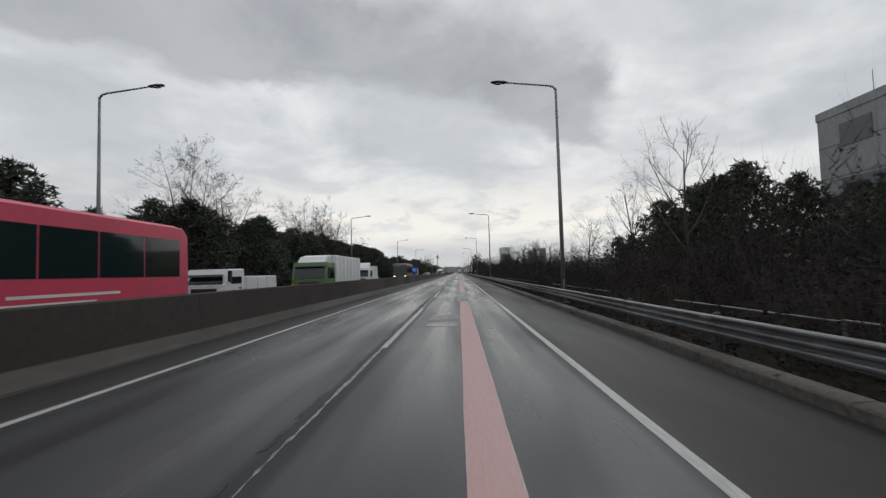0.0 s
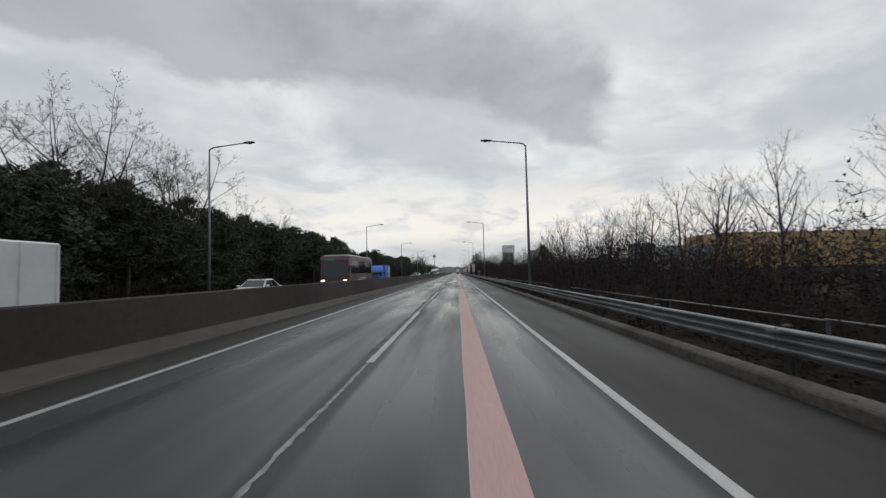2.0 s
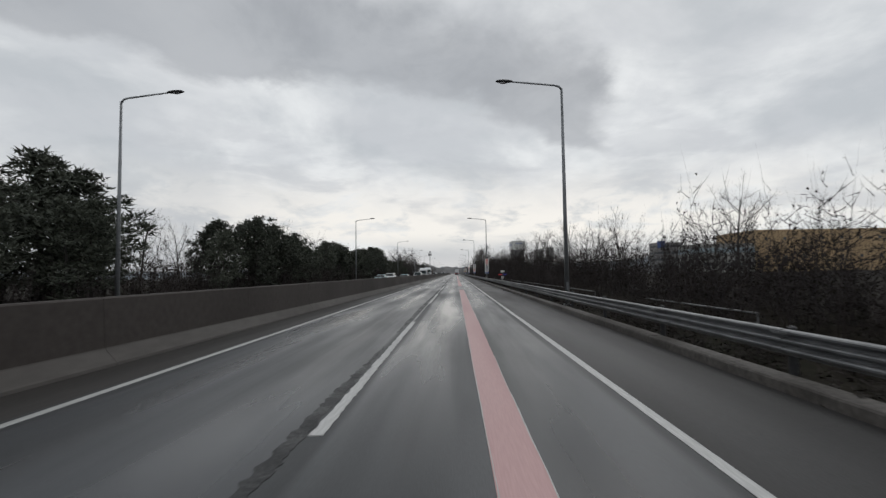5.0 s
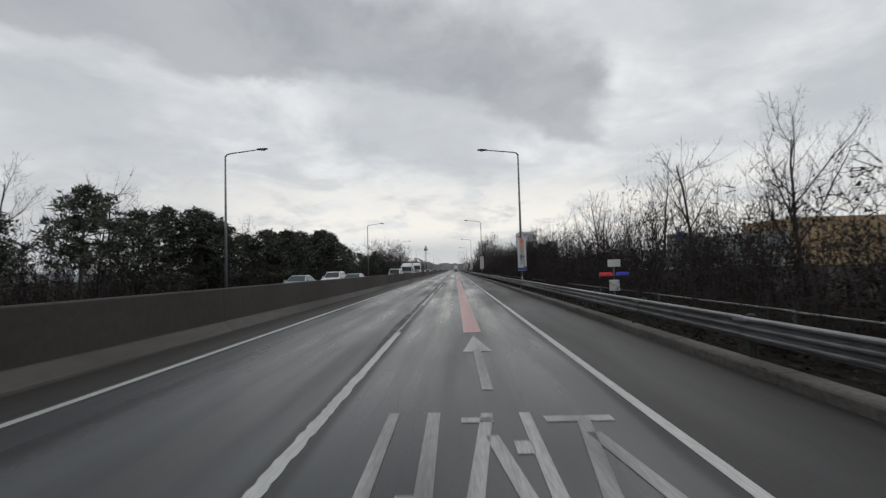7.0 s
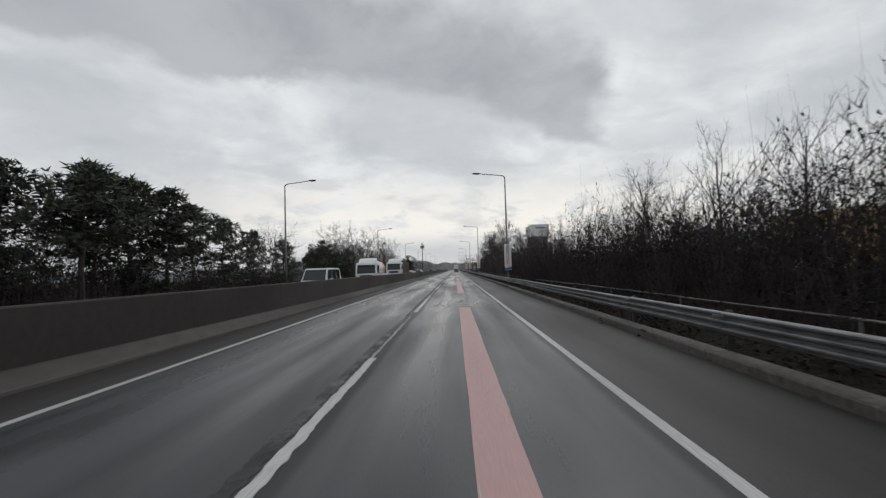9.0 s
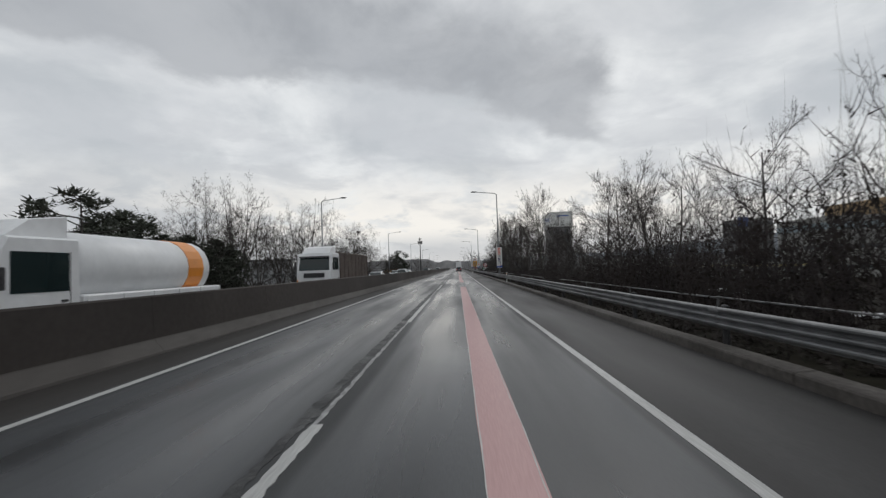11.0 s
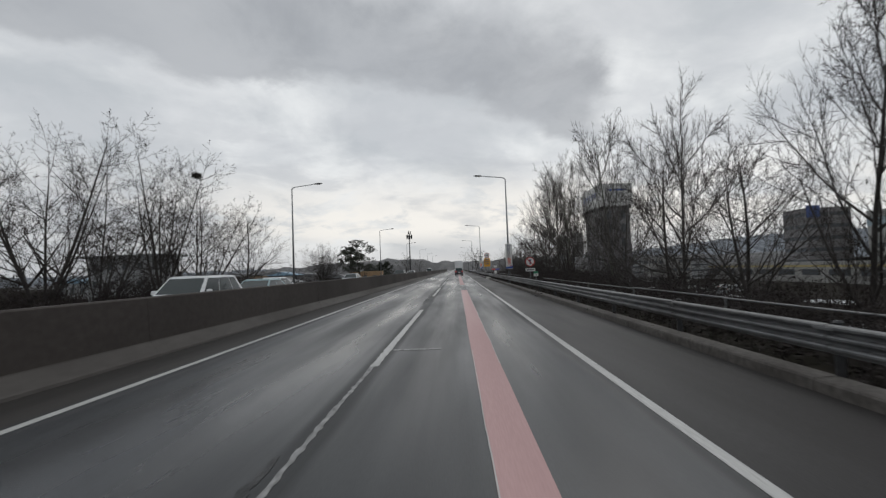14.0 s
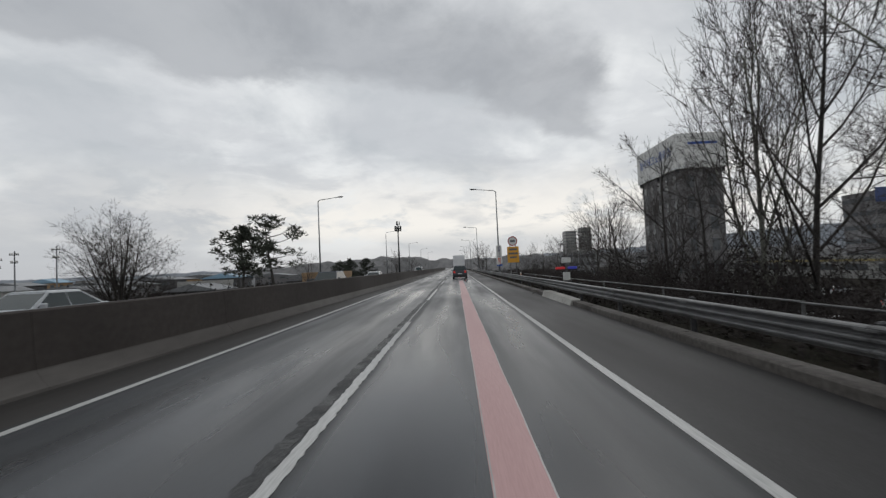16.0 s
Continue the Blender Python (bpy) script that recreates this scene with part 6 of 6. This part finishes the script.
# ---- buildings ----
def building(name, x0, x1, y0, y1, z0, z1, wall, roof, label, floors=3, bays_y=6, bays_x=3, side=-1, window=(0.55, 0.5), group="", gable=0.0, turn=0.0):
    """A block with a parapet or a gable roof and windows on its road side and its near end."""
    cx, cy = (x0 + x1) / 2, (y0 + y1) / 2
    t = thing(name, cx, cy, z0, label, "building", group, turn)
    hx, hy, h = (x1 - x0) / 2, (y1 - y0) / 2, z1 - z0
    part("wall", Geo().box(-hx, hx, -hy, hy, -1.0, h), wall, t)
    if gable:
        part("roof", Geo().loft([[(-hx - 0.4, yy_, h + 0.02), (0, yy_, h + gable), (hx + 0.4, yy_, h + 0.02), (hx + 0.4, yy_, h - 0.12), (-hx - 0.4, yy_, h - 0.12)] for yy_ in (-hy - 0.4, hy + 0.4)]), roof, t)
    else:
        r = part("roof", Geo().box(-hx + 0.2, hx - 0.2, -hy + 0.2, hy - 0.2, h, h + 0.08), roof, t)
        for a, b, c, d in ((-hx - 0.08, hx + 0.08, -hy - 0.08, -hy + 0.18), (-hx - 0.08, hx + 0.08, hy - 0.18, hy + 0.08), (-hx - 0.08, -hx + 0.18, -hy + 0.18, hy - 0.18), (hx - 0.18, hx + 0.08, -hy + 0.18, hy - 0.18)):
            part("parapet", Geo().box(a, b, c, d, h - 0.25, h + 0.55), wall, t)
    fh = h / floors
    ww, wh = window
    shared = {}

    def win(px, py, axis, w, hh):
        key = (axis, round(w, 2), round(hh, 2))
        if key not in shared:
            fr, pn = Geo(), Geo()
            if axis == "x":
                fr.box(-0.06, 0.06, -w / 2, w / 2, -hh / 2, hh / 2)
                pn.box(-0.075, 0.075, -w / 2 + 0.07, w / 2 - 0.07, -hh / 2 + 0.07, hh / 2 - 0.07)
            else:
                fr.box(-w / 2, w / 2, -0.06, 0.06, -hh / 2, hh / 2)
                pn.box(-w / 2 + 0.07, w / 2 - 0.07, -0.075, 0.075, -hh / 2 + 0.07, hh / 2 - 0.07)
            shared[key] = (fr.mesh("window", FRAME), pn.mesh("pane", PANE))
        a, b = shared[key]
        return a, b

    for f_ in range(floors):
        z = (f_ + 0.55) * fh
        for i in range(bays_y):
            wv, hv = 2 * hy / bays_y * ww, fh * wh
            a, b = win(0, 0, "x", wv, hv)
            o = part("window", a, FRAME, t)
            o.location = (side * hx, -hy + 2 * hy * (i + 0.5) / bays_y, z)
            part("pane", b, PANE, o)
        for i in range(bays_x):
            wv, hv = 2 * hx / bays_x * ww, fh * wh
            a, b = win(0, 0, "y", wv, hv)
            o = part("window", a, FRAME, t)
            o.location = (-hx + 2 * hx * (i + 0.5) / bays_x, -hy, z)
            part("pane", b, PANE, o)
    return t


# grey panelled block beside the start
b0 = building("office_block", 36, 54, 12, 46.5, 0.4, 15.6, WALLGREY, ROOFGREY, "grey panelled block with a rounded corner and few windows", 3, 4, 3, -1, (0.4, 0.42))
for i in range(1, 5):
    part("panel_joint", Geo().box(-9.03, 9.03, -17.28, 17.28, 15.2 * i / 5 - 0.02, 15.2 * i / 5 + 0.03), DARKMETAL, b0)
part("roof_vent", Geo().tube([(-5, -4, 15.2), (-5, -4, 16.8), (-5, -4, 17.1)], [0.5, 0.5, 0.7], 14), ROOFGREY, b0)
part("antenna", Geo().tube([(-8, 12, 15.0), (-8, 12, 18.0)], [0.04, 0.02], 6), DARKMETAL, b0)
# low land: tower with a large advertising box, sheds and far blocks
LOW = -5.3
tw = building("tower", 40, 47.5, 429.5, 445.5, LOW - 1.0, 16.4, WALLDARK, ROOFGREY, "dark narrow office tower with an advertising box on top", 6, 5, 2, -1, (0.38, 0.62))
adv = part("advertising_box", Geo().box(-4.4, 4.6, -8.6, 8.6, 23.2, 29.4, 0.05), SIGNWHITE, tw, "large white advertising box with blue writing")
for a, b in ((-4.0, -8.0), (-4.0, 8.0), (4.0, -8.0), (4.0, 8.0), (-4.0, 0.0)):
    part("strut", Geo().box(a - 0.2, a + 0.2, b - 0.2, b + 0.2, 22.5, 23.3), DARKMETAL, tw)
lettering("청주테크노폴리스", 1.9, SIGNBLUE, adv, pose(-4.42, 0.0, 26.6, 90, 0, -90), "lettering", "blue lettering")
part("lettering_bar", Geo().box(-2.2, 2.9, -8.63, -8.58, 27.4, 27.85), SIGNBLUE, adv, "blue bar of illegible writing")
def base(x):
    return land(x, 470.0) - 0.4


sh = building("shed", 180, 199, 500, 712, base(180), -2.6, WALLPALE, SNOW, "long low pale warehouse, yellow stripe, snow on its roof", 1, 12, 2, -1, (0.7, 0.3), "warehouses")
part("stripe", Geo().box(-9.56, 9.56, -106.06, 106.06, -2.6 - base(180) - 1.9, -2.6 - base(180) - 0.9), STRIPE, sh, "yellow stripe under the eaves")
building("factory", 252, 500, 500, 560, base(252), 33.0, WALLTAN, ROOFGREY, "huge tan sheet-walled factory far across the low land", 3, 6, 16, -1, (0.16, 0.14), "factories")
fb = building("factory", 206, 250, 500, 540, base(206), 22.0, WALLPALE, ROOFGREY, "pale factory with a light blue band under its roof", 3, 2, 3, -1, (0.8, 0.2), "factories")
part("blue_band", Geo().box(-22.1, 22.1, -20.1, 20.1, 22.0 - base(206) - 7.0, 22.0 - base(206) - 3.0), SKYBLUE, fb, "light blue sheet band")
# lighter wall colour than the block's own dark one, in place of haze
fd = building("office_block", 201, 226, 573, 592, base(201), 28.0, WALLDARK, ROOFGREY, "dark flat-roofed block standing on low land", 6, 2, 2, -1, (0.94, 0.34), "far blocks")
part("roof_sign", Geo().box(-12.6, -5.0, -9.9, -9.6, 28.0 - base(201) - 5.0, 28.0 - base(201) + 2.0), DULLBLUE, fd, "blue sign panel")
building("office_block", 120, 186, 640, 662, base(150), 3.5, WALLGREY, ROOFGREY, "wide grey block on low land", 4, 2, 3, -1, (0.95, 0.3), "far blocks")
building("office_block", 250, 280, 540, 560, base(250), 4.0, WALLPALE, ROOFGREY, "pale low block on low land", 3, 5, 7, -1, (0.6, 0.4), "far blocks")
building("office_block", 110, 128, 560, 580, base(110), 3.0, WALLPALE, ROOFGREY, "pale low block on low land", 3, 5, 5, -1, (0.6, 0.4), "far blocks")
building("office_block", 60, 76, 600, 620, base(65), 6.0, WALLGREY, ROOFGREY, "grey block beside the far road", 3, 5, 5, -1, (0.6, 0.4), "far blocks")
building("apartment_block", 150, 164, 980, 1000, -12.5, 42, WALLPALE, ROOFGREY, "far pale apartment tower", 14, 5, 5, -1, (0.6, 0.5), "far blocks")
building("apartment_block", 172, 184, 980, 1000, -12.5, 46, WALLPALE, ROOFGREY, "far pale apartment tower", 15, 5, 4, -1, (0.6, 0.5), "far blocks")
rnd = random.Random(4)
for i, (x, y, w, d, h) in enumerate(((-75, 440, 14, 12, 4.2), (-52, 440, 10, 8, 3.6), (-95, 470, 20, 14, 5), (-50, 500, 10, 10, 3.8), (-64, 540, 14, 12, 4.4), (-120, 530, 24, 16, 6), (-100, 600, 20, 14, 5.5), (-70, 640, 18, 12, 5), (-160, 640, 26, 18, 7))):
    building("house", x - w / 2, x + w / 2, y - d / 2, y + d / 2, -4.3, -4.3 + h, (WALLDARK, WALLDIM)[i % 2], ROOFGREY, "low house with a sheet roof on the land below the road", 1 + (h > 5), 3, 3, 1, (0.4, 0.4), "houses on the low land", 1.3)
rnd = random.Random(8)
for i in range(14):
    x, y = -60 - 9.5 * i + rnd.uniform(-6, 6), 455 + 23 * (i % 7) + rnd.uniform(-8, 8)
    w, d, h = rnd.uniform(8, 15), rnd.uniform(7, 11), rnd.uniform(4.6, 7.2)
    building("house", x - w / 2, x + w / 2, y - d / 2, y + d / 2, -4.4, -4.4 + h, (WALLPALE, WALLDIM, WALLOCHRE, WALLGREY)[i % 4], (ROOFGREY, ROOFBLUE)[i % 3 == 1], ("pale", "dark", "ochre", "grey")[i % 4] + "-walled village house with a sheet roof", 1 + (h > 6), 2, 3, 1, (0.4, 0.4), "houses of the far village", rnd.choice((0.0, 1.2, 1.6)))
# a dark block; its grey wall colour imitates the lightening by haze
gate = building("office_block", -73, -58, 392, 397.5, -4.3, 6.0, WALLGREY, ROOFGREY, "flat-roofed block, walls greyed for haze, with an overhanging canopy", 3, 4, 5, 1, (0.4, 0.4), "far blocks")
part("canopy", Geo().box(-8.6, 8.6, -3.9, 3.9, 10.5, 11.0, 0.05), ROOFGREY, gate)
building("house", -33, -24, 445, 452, -4.2, 1.2, WALLOCHRE, ROOFGREY, "small ochre-walled building beside the far road", 2, 2, 3, 1, (0.4, 0.35), "houses on the low land")
# old snow on the low land
rnd = random.Random(12)
for i in range(26):
    x, y = (rnd.uniform(17, 60), rnd.uniform(280, 470)) if i < 15 else (rnd.uniform(56, 78), rnd.uniform(340, 392)) if i > 21 else (rnd.uniform(-50, -29), rnd.uniform(285, 420))
    a, b = rnd.uniform(1.2, 4.5), rnd.uniform(2, 7)
    if i > 21:
        a, b = a + 3, b + 3
    g = Geo()
    n = 14
    wob = [rnd.uniform(0.7, 1.2) for _ in range(n)]
    g.loft([[(a * s * wob[q] * math.cos(2 * math.pi * q / n), b * s * wob[q] * math.sin(2 * math.pi * q / n), z) for q in range(n)] for s, z in ((1.0, -0.3), (0.9, 0.08), (0.55, 0.22), (0.2, 0.27))])
    o = tagged(new("snow_patch", g.mesh("snow_patch", SNOW, True)), "patch of old snow on low ground", "snow", "snow patches")
    o.location = (x, y, land(x, y))

# ---- far woods and hills ----
def ridge(name, pts, depth, mat_, label, seed, rough=4.0):
    """A wooded hill along a line of (x, y, height), with a ragged top."""
    g = Geo()
    top = []
    for (xa, ya_, za), (xb, yb_, zb) in zip(pts, pts[1:]):
        n = max(2, int(math.hypot(xb - xa, yb_ - ya_) / 4))
        for i in range(n):
            u = i / n
            s = u * u * (3 - 2 * u)
            top.append((xa + (xb - xa) * u, ya_ + (yb_ - ya_) * u, za + (zb - za) * s))
    top.append(pts[-1])
    rings = []
    for j, (d, k_) in enumerate(((-depth, 0.0), (-depth * 0.7, 0.45), (-depth * 0.35, 0.85), (0, 1.0), (depth * 0.5, 0.6), (depth, 0.0))):
        rings.append([(x, y + d, -6 + (z + 6) * k_ + (rough * (noise.noise((x * 0.09, j * 3.1 + seed, y * 0.02)) + 0.35 * noise.noise((x * 0.31, j * 1.3 + seed, 0)) + 0.3 * noise.noise((x * 1.9, j * 4.3 + seed, 1))) if k_ else 0)) for x, y, z in top])
    g.loft(rings, caps=False, closed=False)
    return structure(name, g, mat_, label, "hills", smooth=False)


ridge("backdrop_hills", ((-2600, 1500, 16), (-1500, 1700, 22), (-900, 1500, 14), (-500, 1600, 18), (-200, 1700, 20), (100, 1800, 22), (420, 1700, 30), (900, 1500, 62), (1500, 1400, 88), (2300, 1000, 90), (2800, 600, 70)), 260, FARHILL, "wooded hills in the distance, coloured pale blue-grey for haze", 1, 7)
ridge("backdrop_woods", ((-420, 760, 0), (-260, 800, 4), (-150, 840, 12), (-60, 900, 17), (-24, 930, 12), (30, 940, 10), (70, 930, 12), (160, 860, 8), (320, 760, 6)), 40, NEARHILL, "leafless woods, greyed for haze, across the far end of the road", 3, 3)

rows = []
rnd = random.Random(21)
for i in range(330):
    if i % 3:
        x, y = -rnd.uniform(30, 190), rnd.uniform(290, 820)
    else:
        x, y = rnd.uniform(24, 75), rnd.uniform(320, 820)
        if 36 < x < 50 and 425 < y < 450:
            continue
    rows.append((x, y, rnd.uniform(2.5, 6.0), rnd.uniform(2.6, 5.0), rnd.uniform(0, 6.28), None))
for i in range(260):
    rows.append((-rnd.uniform(30, 190), rnd.uniform(380, 640), rnd.uniform(2.6, 4.6), rnd.uniform(2.6, 4.6), rnd.uniform(0, 6.28), None))
for i in range(150):
    rows.append((-rnd.uniform(28, 85), rnd.uniform(372, 480), rnd.uniform(3.6, 6.2), rnd.uniform(2.8, 4.6), rnd.uniform(0, 6.28), None))
thicket("far_woods", "scattered leafless trees and scrub on the low land", rows)

# ---- poles on the western low land ----
def utility_pole(x, y, height, turn):
    z = land(x, y)
    t = thing("utility_pole", x, y, z, "slim grey concrete utility pole with crossarms on the low land", "utility pole", "poles on the low land", turn)
    part("shaft", Geo().tube([(0, 0, -0.3), (0, 0, height)], [0.11, 0.06], 10), POLE, t)
    for k, w in ((0.4, 0.45), (1.3, 0.35)):
        arm = part("crossarm", Geo().box(-w, w, -0.16, -0.09, height - k - 0.09, height - k, 0.01), DARKMETAL, t)
        for q in (-w + 0.08, -w * 0.4, w * 0.4, w - 0.08):
            part("insulator", Geo().tube([(q, -0.125, height - k - 0.005), (q, -0.125, height - k + 0.16), (q, -0.125, height - k + 0.2)], [0.05, 0.06, 0.02], 8), PALE, arm)


for x, y, h, turn in ((-46, 399, 10.4, 20), (-50, 398, 10.0, 24), (-53, 399, 9.4, 28), (-58, 426, 10.4, 15)):
    utility_pole(x, y, h, turn)
